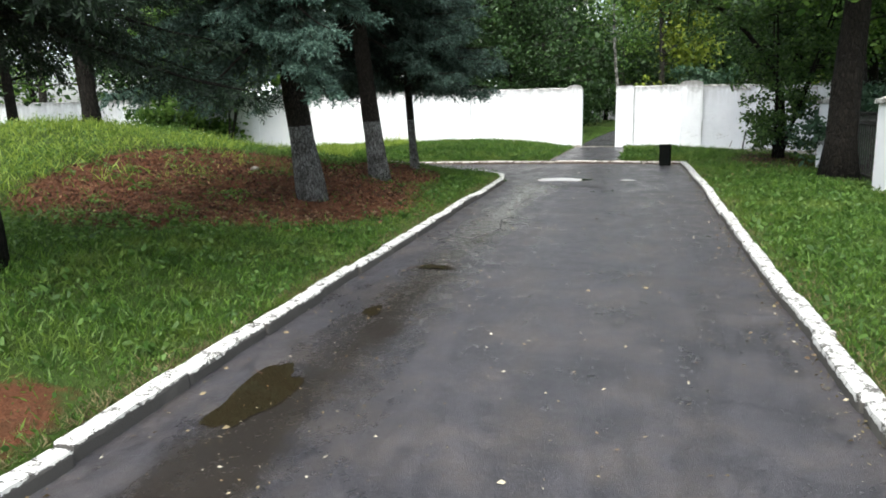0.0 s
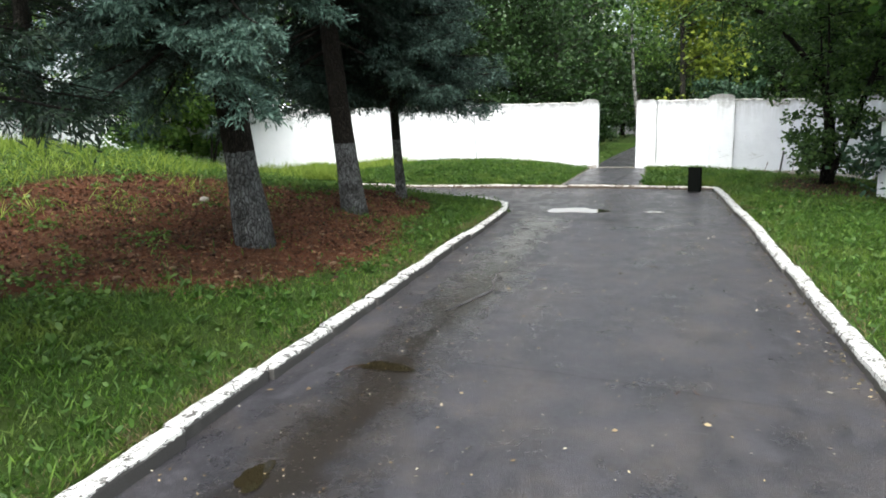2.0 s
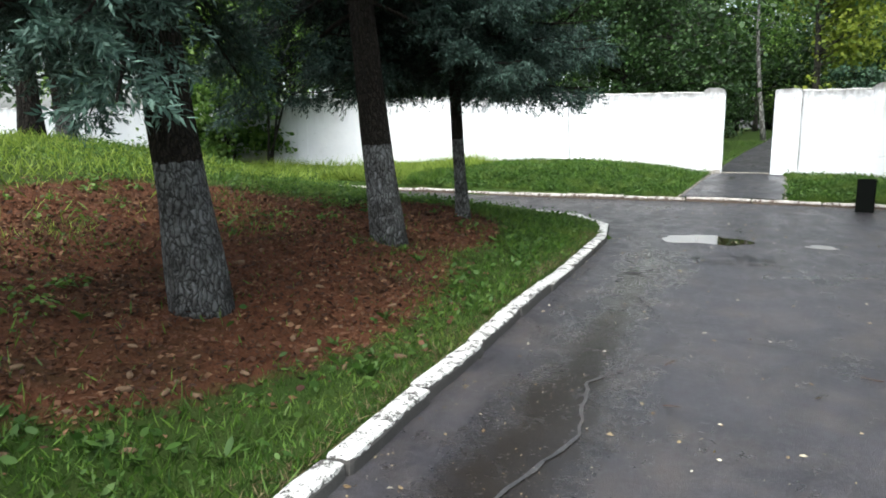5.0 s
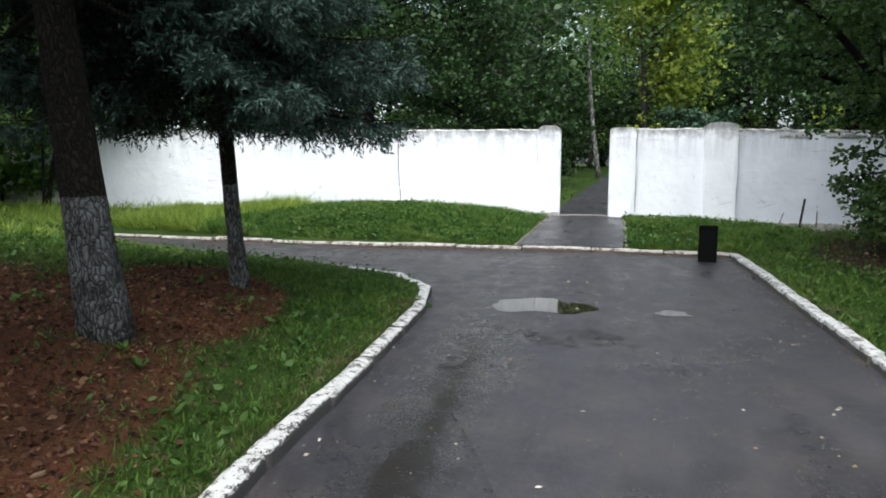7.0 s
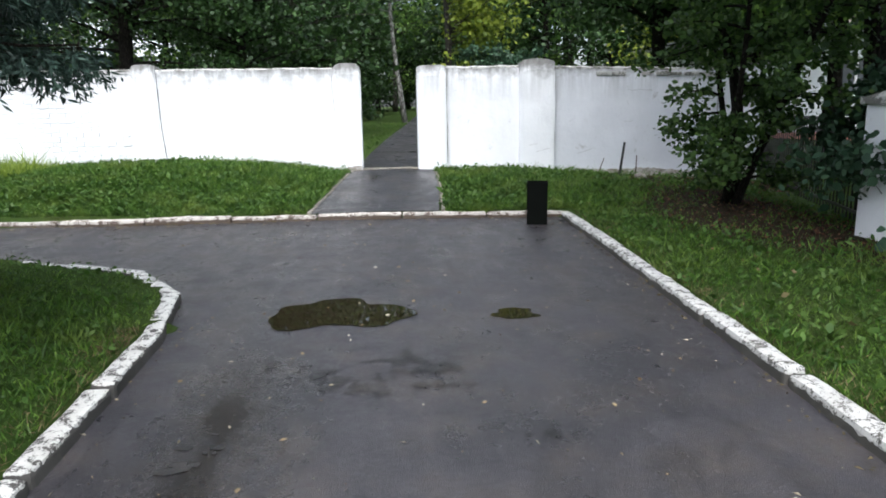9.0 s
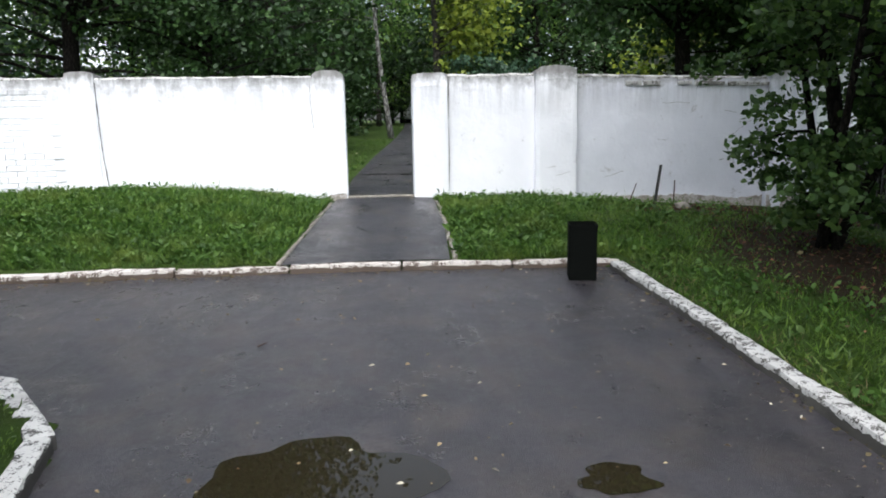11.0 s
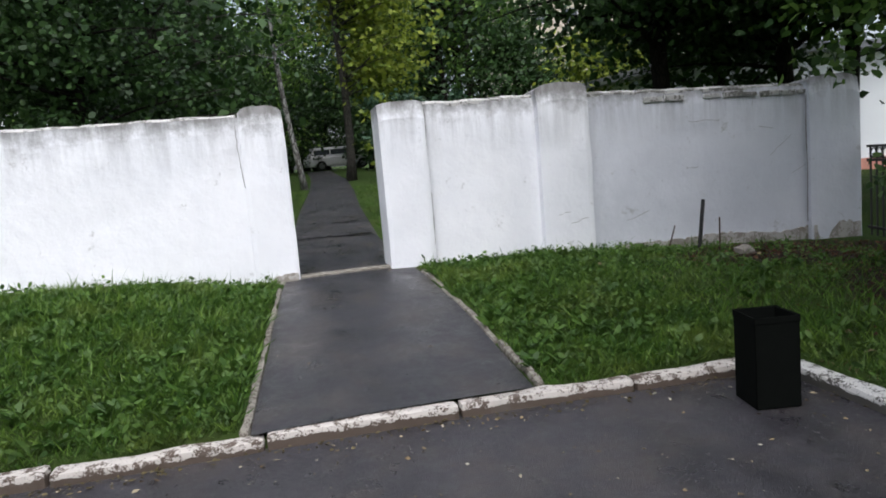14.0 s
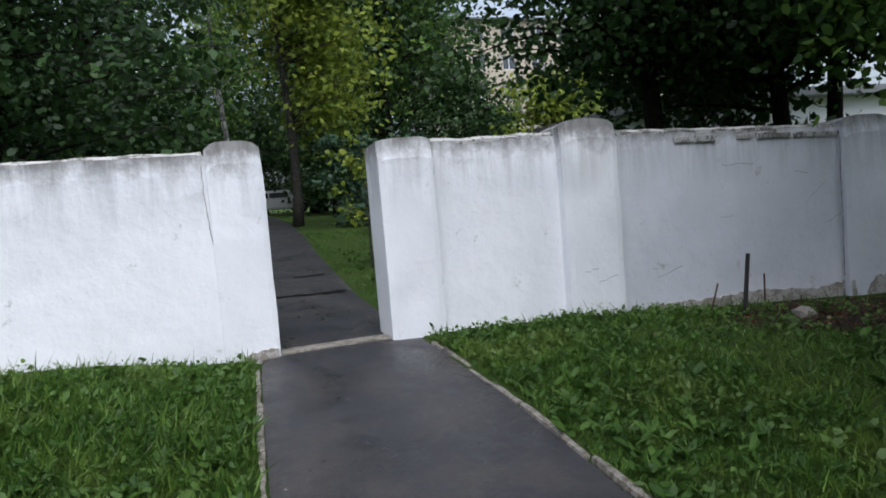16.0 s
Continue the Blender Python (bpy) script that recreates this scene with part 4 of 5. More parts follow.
for x, y in [(8.0, 49.5), (10.5, 55), (13.5, 61), (5.0, 56), (6.8, 63), (2.0, 70)]:
    copy_thing(kinds[0], Matrix.Translation((x, y, gz(x, y))) @ Matrix.Rotation(rng.random() * 6.28, 4, "Z") @ Matrix.Scale(1.25 + 0.2 * rng.random(), 4))
for x, y in [(3.3, 66.5), (0.6, 65.5), (5.6, 67.0), (11, 47), (15, 54), (-2.6, 47.5), (0.3, 61), (6.4, 54), (-5, 55), (-1.6, 56), (5.5, 60), (-8.5, 46), (-3.6, 62)]:
    copy_thing(kinds[4], Matrix.Translation((x, y, gz(x, y))) @ Matrix.Rotation(rng.random() * 6.28, 4, "Z") @ Matrix.Scale(0.9 + 0.2 * rng.random(), 4))


# ---- fence, pillars, buildings on the far side ----
def pillar(x, y, width, height, turn, label):
    z = gz(x, y) - 0.05
    ob = tagged(new("gate_pillar"), label, "pillar", "pillars of the iron fence")
    ob.matrix_basis = pose(x, y, z, 0, 0, turn)
    bm = bmesh.new()
    box(bm, -width / 2, width / 2, -width / 2, width / 2, 0, height, 0.015)
    part("shaft", bm, M_WALL, ob)
    bm = bmesh.new()
    box(bm, -width / 2 - 0.04, width / 2 + 0.04, -width / 2 - 0.04, width / 2 + 0.04, height, height + 0.07, 0.012)
    r = bmesh.ops.create_cone(bm, segments=4, radius1=width * 0.72, radius2=0.03, depth=0.10, cap_ends=True, matrix=Matrix.Translation((0, 0, height + 0.12)) @ Matrix.Rotation(radians(45), 4, "Z"))
    part("cap", bm, M_COPING, ob, "soot-grey concrete cap")
    return ob


pillar(3.95, 15.4, 0.42, 1.32, 18, "short whitewashed fence pillar with a grey cap")
pillar(3.75, 11.3, 0.42, 1.32, 8, "short whitewashed fence pillar behind the dark spruce")


def fence(x0, y0, x1, y1, label):
    z0, z1 = gz(x0, y0), gz(x1, y1)
    L = math.hypot(x1 - x0, y1 - y0)
    ob = tagged(new("iron_fence"), label, "fence")
    ob.matrix_basis = Matrix.Translation((x0, y0, z0)) @ Matrix.Rotation(math.atan2(y1 - y0, x1 - x0), 4, "Z") @ Matrix.Rotation(-math.atan2(z1 - z0, L), 4, "Y")
    for h, name in ((1.12, "top_rail"), (0.95, "rail"), (0.12, "bottom_rail")):
        bm = bmesh.new()
        box(bm, 0, L, -0.015, 0.015, h - 0.016, h + 0.016, 0.003)
        part(name, bm, M_IRON, ob)
    bm = bmesh.new()
    box(bm, -0.009, 0.009, -0.009, 0.009, 0.02, 1.11)
    bar = part("bar", bm, M_IRON, ob)
    ring_v, ring_f = [], []
    for i in range(14):
        a = 2 * math.pi * i / 14
        for rr, yy in ((0.052, -0.005), (0.066, -0.005), (0.066, 0.005), (0.052, 0.005)):
            ring_v.append((rr * math.cos(a), yy, 1.035 + rr * math.sin(a)))
        for k in range(4):
            ring_f.append((i * 4 + k, i * 4 + (k + 1) % 4, ((i + 1) % 14) * 4 + (k + 1) % 4, ((i + 1) % 14) * 4 + k))
    ring = mesh_object("ring", ring_v, ring_f, M_IRON, ob)
    n = int(L / 0.13)
    for k in range(n):
        b, r = (bar, ring) if k == 0 else (bar.copy(), ring.copy())
        if k:
            scene.collection.objects.link(b)
            scene.collection.objects.link(r)
        b.location.x = 0.065 + k * L / n
        r.location.x = 0.13 + k * L / n
    return ob


fence(5.76, 21.3, 4.05, 15.65, "black iron bar fence with rings under its top rail")
fence(3.92, 15.15, 3.76, 11.55, "black iron bar fence half hidden by bushes")


def block(name, label, x0, x1, y0, y1, base, storeys, storey, wall_mat, window_step, plinth=None, roof=M_ROOF):
    ob = tagged(new(name), label, "building")
    ob.location = (x0, y0, base)
    W, D, H = x1 - x0, y1 - y0, storeys * storey
    win_w, win_h, sill = min(1.5, window_step * 0.5), storey * 0.5, storey * 0.32
    bm = bmesh.new()
    count = int((W - 1.0) / window_step)
    first = (W - count * window_step) / 2 + (window_step - win_w) / 2
    for s in range(storeys):
        z0 = s * storey
        box(bm, 0, W, 0, 0.4, z0, z0 + sill)
        box(bm, 0, W, 0, 0.4, z0 + sill + win_h, z0 + storey)
        edges = [0.0] + [first + k * window_step + e for k in range(count) for e in (0, win_w)] + [W]
        for a, b in zip(edges[::2], edges[1::2]):
            box(bm, a, b, 0, 0.4, z0 + sill, z0 + sill + win_h)
    box(bm, 0, 0.4, 0.4, D, 0, H)
    box(bm, W - 0.4, W, 0.4, D, 0, H)
    box(bm, 0.4, W - 0.4, D - 0.4, D, 0, H)
    part("wall", bm, wall_mat, ob)
    bm = bmesh.new()
    box(bm, -0.5, W + 0.5, -0.5, D + 0.5, H, H + 0.22, 0.02)
    part("roof", bm, roof, ob)
    if plinth:
        bm = bmesh.new()
        box(bm, -0.03, W + 0.03, -0.04, -0.004, -0.6, 0.75)
        part("plinth", bm, plinth, ob, "salmon-painted plinth")
    bm = bmesh.new()
    for a, b, c, d in ((0, win_w, 0, 0.07), (0, win_w, win_h - 0.07, win_h), (0, 0.07, 0.07, win_h - 0.07), (win_w - 0.07, win_w, 0.07, win_h - 0.07), (win_w / 2 - 0.04, win_w / 2 + 0.04, 0.07, win_h - 0.07)):
        box(bm, a, b, 0.12, 0.2, c, d)
    win = part("window", bm, M_FRAME, ob)
    bm = bmesh.new()
    box(bm, 0.07, win_w - 0.07, 0.15, 0.17, 0.07, win_h - 0.07)
    pane = part("pane", bm, M_PANE, win)
    for s in range(storeys):
        for k in range(count):
            w, p = win, pane
            if s or k:
                w, p = win.copy(), pane.copy()
                scene.collection.objects.link(w)
                scene.collection.objects.link(p)
                p.parent = w
            w.location = (first + k * window_step, 0, s * storey + sill)
    return ob


block("low_house", "low white plastered house with a grey roof beyond the fence", 9.5, 33, 29.5, 38, 0.15, 1, 3.5, M_WHITE, 4.2, M_SALMON)
block("apartment_building", "tall beige apartment house far behind the trees", 25.0, 58, 84, 96, 1.5, 6, 3.0, M_BEIGE, 3.4)
block("apartment_building", "pale apartment house seen through gaps in the wood", -46, -4, 80, 92, 1.5, 5, 3.0, M_WHITE, 3.4)


# ---- a parked car at the far end of the path ----
def parked_car(x, y, turn):
    car = tagged(new("parked_car"), "white estate car parked at the far end of the wooded path", "car")
    car.matrix_basis = pose(x, y, gz(x, y), 0, 0, turn)
    paint = plain_material("white_car_paint", (0.70, 0.71, 0.72), (0.76, 0.77, 0.78), 0.25, 0.0, 2)
    rubber = plain_material("black_tyre_rubber", (0.010, 0.010, 0.010), (0.022, 0.022, 0.022), 0.85, 0.0, 30)
    steel = plain_material("dull_wheel_steel", (0.30, 0.30, 0.31), (0.42, 0.42, 0.43), 0.35, 0.8, 20)
    bm = bmesh.new()
    box(bm, -2.15, 2.15, -0.85, 0.85, 0.28, 0.86, 0.12)
    part("body", bm, paint, car)
    bm = bmesh.new()
    box(bm, -2.0, 0.95, -0.74, 0.74, 0.84, 1.46, 0.10)
    for v in bm.verts:
        if v.co.z > 1.15:
            v.co.x = v.co.x * 0.84 - 0.06
            v.co.y *= 0.88
    part("cabin", bm, paint, car)
    for side in (-1, 1):
        for x0, x1 in ((-1.70, -0.72), (-0.64, 0.52)):
            bm = bmesh.new()
            box(bm, x0, x1, side * 0.71 - 0.02, side * 0.71 + 0.02, 0.94, 1.30, 0.015)
            part("window", bm, M_PANE, car, "dark side window")
        for wx in (-1.32, 1.36):
            bm = bmesh.new()
            turn_wheel = Matrix.Translation((wx, side * 0.80, 0.31)) @ Matrix.Rotation(math.pi / 2, 4, "X")
            bmesh.ops.create_cone(bm, segments=20, radius1=0.31, radius2=0.31, depth=0.2, cap_ends=True, matrix=turn_wheel)
            wheel = part("wheel", bm, rubber, car, "black tyre")
            bm = bmesh.new()
            bmesh.ops.create_cone(bm, segments=16, radius1=0.19, radius2=0.19, depth=0.215, cap_ends=True, matrix=turn_wheel)
            part("rim", bm, steel, wheel, "dull steel rim")
        bm = bmesh.new()
        box(bm, 2.08, 2.17, side * 0.62 - 0.14, side * 0.62 + 0.14, 0.60, 0.74, 0.02)
        part("headlight", bm, M_PANE, car)
    return car


parked_car(3.5, 61.0, 8)


# ---- litter bin, rods ----
def litter_bin(x, y, turn):
    ob = tagged(new("litter_bin"), "small square black steel litter bin at the kerb corner", "litter bin")
    ob.matrix_basis = pose(x, y, float(grade(np.array(x), np.array(y))), 0, 0, turn)
    w, h, t = 0.116, 0.475, 0.008
    for k in range(4):
        bm = bmesh.new()
        box(bm, -w, w, w - t, w, 0.004, h, 0.002)
        s = part("side_panel", bm, M_BIN, ob)
        s.rotation_euler.z = k * math.pi / 2
        bm = bmesh.new()
        box(bm, w - 0.03, w - 0.005, w - 0.03, w - 0.005, 0.0, 0.04)
        f = part("foot", bm, M_BIN, ob)
        f.rotation_euler.z = k * math.pi / 2
        bm = bmesh.new()
        box(bm, -w - 0.002, w + 0.002, w - 0.002, w + 0.004, h - 0.03, h + 0.004, 0.003)
        r = part("rim", bm, M_BIN, ob)
        r.rotation_euler.z = k * math.pi / 2
    bm = bmesh.new()
    box(bm, -w + t, w - t, -w + t, w - t, 0.03, 0.05)
    part("bottom", bm, M_BIN, ob)
    return ob


litter_bin(0.90, 17.06, -11)


def rod(x, y, length, radius, lean_x, lean_y, label, metal=None):
    us = np.linspace(-0.08, 1, 5)
    v, f = tube([(lean_x * u * length, lean_y * u * length, u * length) for u in us], [radius * (1.05 - 0.1 * u) for u in us], 7)
    ob = mesh_object("iron_rod", v, f, metal or M_RUST)
    ob.location = (x, y, gz(x, y))
    return tagged(ob, label, "rod", "old rods in front of the wall")


rod(3.08, 20.9, 0.58, 0.022, 0.13, 0.0, "stout black iron rod leaning in the ground by the wall", M_IRON)
rod(3.38, 20.95, 0.36, 0.009, 0.02, 0.0, "thin rusty iron rod standing by the wall")
rod(2.72, 20.95, 0.30, 0.008, 0.35, 0.0, "thin bent rusty rod leaning by the wall")


# ---- grass, weeds, litter ----
def scatter(rng, n, x0, x1, y0, y1, keep):
    x, y = x0 + (x1 - x0) * rng.random(n), y0 + (y1 - y0) * rng.random(n)
    ok = rng.random(n) < keep(x, y)
    return x[ok], y[ok]


def is_lawn(x, y, edge=0.0):
    kerb_zone = near_curve(x, y, 0.17) | on_road(x + 0.03, y) | on_road(x - 0.03, y) | on_road(x, y - 0.05) | on_road(x, y + 0.05) | on_road(x, y)
    return ~kerb_zone & ~on_path(x, y, 0.06 + edge) & ~((np.abs(y - WALL_Y - 0.15) < 0.3) & (x > -30) & (x < 5.8))


def patchy(x, y):
    return 0.5 + 0.5 * np.sin(1.3 * x + 2.1 * np.sin(0.9 * y)) * np.sin(1.1 * y + 1.7 * np.sin(0.7 * x))


def blades(name, rng, x, y, tall, wide, material, label, category, droop=0.75):
    n = len(x)
    at = np.stack([x, y, ground_height(x, y) - 0.01], axis=-1)
    way = np.stack([rng.normal(size=n) * droop, rng.normal(size=n) * droop, np.ones(n)], axis=-1)
    quads = kites(rng, at, way, tall, wide, 0.04)
    return tagged(quad_object(name, quads, material), label, category, kind="stuff")


rng = np.random.default_rng(31)


def grassy(x, y):
    b = bare_soil(x, y)
    far = smooth(-2.5, 1.6, y) * smooth(-17.5, -12.5, x) * (1 - smooth(6.5, 10.0, x))
    return far * is_lawn(x, y) * np.clip(1.08 - 1.25 * b + 0.3 * (patchy(2.2 * x, 2.2 * y) - 0.5), 0.20 * (patchy(1.3 * x + 1, 1.3 * y) > 0.62) + 0.03, 1)


near_x, near_y = [], []
for n, area in ((131000, (-6.5, -2.3, -2.5, 16.5)), (96000, (1.2, 4.6, -2.5, 21.3)), (105000, (-9, 1.4, 17.6, 21.35)), (70000, (-17.5, -6.5, -2.5, 17)), (14000, (-20, -9, 15.5, 21.3)), (26000, (-4, 5, 21.8, 36)), (22000, (4.6, 10, -2.5, 21))):
    x, y = scatter(rng, n, *area, grassy)
    near_x.append(x)
    near_y.append(y)
x, y = np.concatenate(near_x), np.concatenate(near_y)
n = len(x)
verge = ((y > 17.4) & (y < 21.4)) * 1.0
foot = np.exp(-((y - 21.2) / 0.22) ** 2) * (rng.random(n) < 0.12)
near_end = np.where((y > 12.0) & (x < ROAD_LEFT) & (y < 17), 0.45 + 0.55 * smooth(0.2, 2.0, island_edge(x) - y), 1.0)
tall = near_end * (0.04 + 0.085 * rng.random(n) ** 2) * (0.6 + 0.8 * patchy(x, y)) * (1 + 0.35 * verge + 1.0 * foot) * (1 + 0.7 * (x < -6.5))
wide = 0.005 + 0.007 * rng.random(n) + 0.006 * (x < -6.5)
bank = x + 0.6 * np.sin(1.1 * y) < -6.6
blades("grass", rng, x[~bank], y[~bank], tall[~bank], wide[~bank], M_GRASS, "uneven green lawn grass with longer tufts", "grass")
blades("meadow_grass", rng, x[bank], y[bank], 1.35 * tall[bank], wide[bank], M_MEADOW_SUNLIT, "tall unmown bank grass, its yellow-green lightened as if sunlit", "grass")

wx, wy = [], []
for n, area in ((17000, (-6.5, -2.4, 1.5, 16.5)), (22000, (1.2, 4.6, 1.5, 21.3)), (34000, (-9, 1.4, 17.6, 21.35)), (4000, (-13, -6.5, 3, 16)), (4000, (-4, 6, 21.8, 34))):
    x, y = scatter(rng, n, *area, lambda x, y: grassy(x, y) * (0.3 + 0.7 * (patchy(1.7 * x + 3, 1.9 * y) > 0.42)))
    wx.append(x)
    wy.append(y)
x, y = np.concatenate(wx), np.concatenate(wy)
n = len(x)
at = np.stack([x, y, ground_height(x, y) + 0.005 + 0.075 * rng.random(n) ** 1.5], axis=-1)
way = np.stack([rng.normal(size=n), rng.normal(size=n), 0.45 + 0.4 * rng.normal(size=n)], axis=-1)
size = 0.024 + 0.052 * rng.random(n) ** 2
tagged(quad_object("broadleaf_weeds", ovals(rng, at, way, size, size * (0.32 + 0.3 * rng.random(n)), 0.08, 0.25), M_WEED), "broad-leaved dandelion and plantain weeds in the lawn", "weeds", kind="stuff")

# clumps of ground elder and nettles round the bare soil and on the bank
ex, ey = [], []
for n, area in ((80, (-7.8, -3.8, 5.0, 6.8)), (60, (-8.6, -7.0, 6.0, 13.0)), (60, (-9.5, -4.5, 12.2, 14.6)), (20, (-7.5, -4.6, 7.0, 12.0)), (130, (-14, -8.5, 7, 16)), (46, (0.3, 3.4, 20.85, 21.22)), (26, (2.2, 4.6, 18.5, 20.8)), (14, (-4.5, -1.6, 20.9, 21.2))):
    x, y = scatter(rng, n, *area, lambda x, y: is_lawn(x, y) * 1.0)
    ex.append(x)
    ey.append(y)
ex, ey = np.concatenate(ex), np.concatenate(ey)
clump = 0.05 + 0.09 * rng.random(len(ex)) + 0.08 * (ex < -8) - 0.03 * (ey > 17)
per = 34
x, y = np.repeat(ex, per), np.repeat(ey, per)
r = np.repeat(clump, per) * np.sqrt(rng.random(len(x)))
turn = rng.random(len(x)) * 6.283
x, y = x + 1.3 * r * np.cos(turn), y + 1.3 * r * np.sin(turn)
n = len(x)
rise = np.repeat(clump, per) * (1.3 - r / np.repeat(clump, per) * 0.8) * (0.35 + 0.9 * rng.random(n))
at = np.stack([x, y, ground_height(x, y) + rise], axis=-1)
way = np.stack([np.cos(turn), np.sin(turn), -0.15 + 0.35 * rng.normal(size=n)], axis=-1)
size = 0.026 + 0.034 * rng.random(n)
tagged(quad_object("ground_elder", ovals(rng, at, way, size, size * (0.5 + 0.2 * rng.random(n)), 0.10, 0.6), M_ELDER), "leafy yellow-green weed clumps round the bare soil", "weeds", kind="stuff")

# rosettes of long dandelion and plantain leaves
rx, ry = [], []
for n, area in ((260, (-6.3, -2.6, 2, 13)), (260, (1.5, 4.2, 4, 21)), (850, (-7, 1.3, 17.8, 21.1)), (120, (-3, 3, 22, 30))):
    x, y = scatter(rng, n, *area, grassy)
    rx.append(x)
    ry.append(y)
x, y = np.repeat(np.concatenate(rx), 7), np.repeat(np.concatenate(ry), 7)
n = len(x)
at = np.stack([x, y, ground_height(x, y) + 0.01], axis=-1) + rng.normal(size=(n, 3)) * np.array([0.012, 0.012, 0.004])
turn = rng.random(n) * 6.283
way = np.stack([np.cos(turn), np.sin(turn), 0.35 + 0.7 * rng.random(n)], axis=-1)
size = (0.05 + 0.065 * rng.random(n)) * np.where(y > 17, 1.2, 1.0)
tagged(quad_object("dandelion_rosettes", ovals(rng, at, way, size, size * (0.22 + 0.16 * rng.random(n)), 0.12, 0.75), M_WEED), "rosettes of long dandelion and plantain leaves in the lawn", "weeds", kind="stuff")

# dry straw along the kerbs
sx = np.concatenate([ROAD_LEFT - 0.13 - np.abs(rng.normal(size=7000)) * 0.10, 1.13 + 0.14 + np.abs(rng.normal(size=4500)) * 0.12])
sy = np.concatenate([rng.uniform(1.5, 13.5, 7000), rng.uniform(1.5, 17.3, 4500)])
sx = np.where(sx > 0, sx - 1.13 + road_right(sy), sx)
keep = rng.random(len(sx)) < 0.35 + 0.65 * (patchy(2 * sx, 1.5 * sy) > 0.5)
sx, sy = sx[keep], sy[keep]
M_STRAW = leaf_material("dry_straw", (0.07, 0.055, 0.025), (0.13, 0.105, 0.05), (0.22, 0.18, 0.09), 0.7, 0.2)
blades("dry_grass", rng, sx, sy, 0.03 + 0.06 * rng.random(len(sx)), 0.005, M_STRAW, "dry brownish grass along the kerb stones", "grass", 1.1)

# bits of needle litter, bark and dead leaves on the bare soil
x, y = scatter(rng, 60000, -9, -2.5, 6.5, 15, lambda x, y: is_lawn(x, y) * np.clip(bare_soil(x, y) * 1.2, 0, 1))
x2, y2 = scatter(rng, 12000, 1.6, 5.5, 13, 21.2, lambda x, y: is_lawn(x, y) * np.clip(bare_soil(x, y), 0, 1))
x, y = np.concatenate([x, x2]), np.concatenate([y, y2])
n = len(x)
at = np.stack([x, y, ground_height(x, y) + 0.004 + 0.012 * rng.random(n)], axis=-1)
way = np.stack([rng.normal(size=n), rng.normal(size=n), 0.28 * rng.normal(size=n)], axis=-1)
size = 0.02 + 0.045 * rng.random(n) ** 2
tagged(quad_object("needle_litter", kites(rng, at, way, size, size * (0.2 + 0.5 * rng.random(n)), 0.15), M_LITTER), "brown needle litter, bark and dead leaves on bare soil", "litter", kind="stuff")

# small pale fallen leaves on the asphalt, thicker along the kerbs
lx = np.concatenate([rng.uniform(-2.15, 1.1, 520), 1.16 - np.abs(rng.normal(size=260)) * 0.09, -2.18 + np.abs(rng.normal(size=120)) * 0.12, rng.uniform(-7, 1.2, 170), rng.uniform(-7, 1.2, 120), rng.uniform(-1.6, 0.1, 60), -1.5 + 0.45 * rng.normal(size=420), rng.uniform(-2.1, 1.1, 500)])
ly = np.concatenate([rng.uniform(0.3, 17.3, 520), rng.uniform(0.5, 17.3, 260), rng.uniform(0.5, 14, 120), 17.36 - np.abs(rng.normal(size=170)) * 0.07, rng.uniform(15.9, 17.3, 120), rng.uniform(17.7, 30, 60), rng.uniform(0.8, 9, 420), rng.uniform(0.6, 17.2, 500)])
ly = np.where((np.arange(len(lx)) >= 900) & (np.arange(len(lx)) < 1070), ly - 0.035 * (lx - 1.27), ly)
lx[-920:] = np.clip(lx[-920:], -2.12, 1.05)
n = len(lx)
lz = np.where(ly > 17.46 - 0.035 * (lx - 1.27) + 0.1, path_height(ly) + 0.016, grade(lx, ly) + 0.006)
at = np.stack([lx, ly, lz], axis=-1)
way = np.stack([rng.normal(size=n), rng.normal(size=n), 0.1 * np.abs(rng.normal(size=n))], axis=-1)
size = 0.014 + 0.032 * rng.random(n) ** 2.2
size[-920:] *= 0.6
q = kites(rng, at, way, size, size * (0.4 + 0.3 * rng.random(n)), 0.0)
q[:, :, 2] = np.maximum(q[:, :, 2], lz[:, None])
q[:, :, 2] = np.minimum(q[:, :, 2], lz[:, None] + 0.015)
tagged(quad_object("fallen_leaves", q, M_DEAD), "small pale fallen leaves and petals on the asphalt", "leaves", kind="stuff")


x, y = scatter(rng, 130, 0.2, 5.0, 8, 21.2, lambda x, y: is_lawn(x, y) * (0.25 + 0.75 * (x > 1.5)))
n = len(x)
at = np.stack([x, y, ground_height(x, y) + 0.02 + 0.04 * rng.random(n)], axis=-1)
way = np.stack([rng.normal(size=n), rng.normal(size=n), 0.25 * rng.normal(size=n)], axis=-1)
size = 0.03 + 0.035 * rng.random(n)
tagged(quad_object("fallen_leaves", kites(rng, at, way, size, size * 0.7, 0.1), M_STRAW), "dry yellow fallen leaves lying in the grass", "leaves", kind="stuff")


# brown leaf debris swept against the kerbs
dx = np.concatenate([rng.uniform(-5, 1.15, 520), 1.14 - np.abs(rng.normal(size=420)) * 0.05])
dy = np.concatenate([np.zeros(520), rng.uniform(2, 17.2, 420)])
dy[:520] = far_kerb_y(dx[:520]) - 0.01 - np.abs(rng.normal(size=520)) * 0.06
dx[520:] += road_right(dy[520:]) - 1.14
n = len(dx)
dz = grade(dx, dy) + 0.006
at = np.stack([dx, dy, dz + 0.006 * rng.random(n)], axis=-1)
way = np.stack([rng.normal(size=n), rng.normal(size=n), 0.12 * rng.normal(size=n)], axis=-1)
size = 0.012 + 0.026 * rng.random(n) ** 1.5
q = kites(rng, at, way, size, size * (0.4 + 0.4 * rng.random(n)), 0.05)
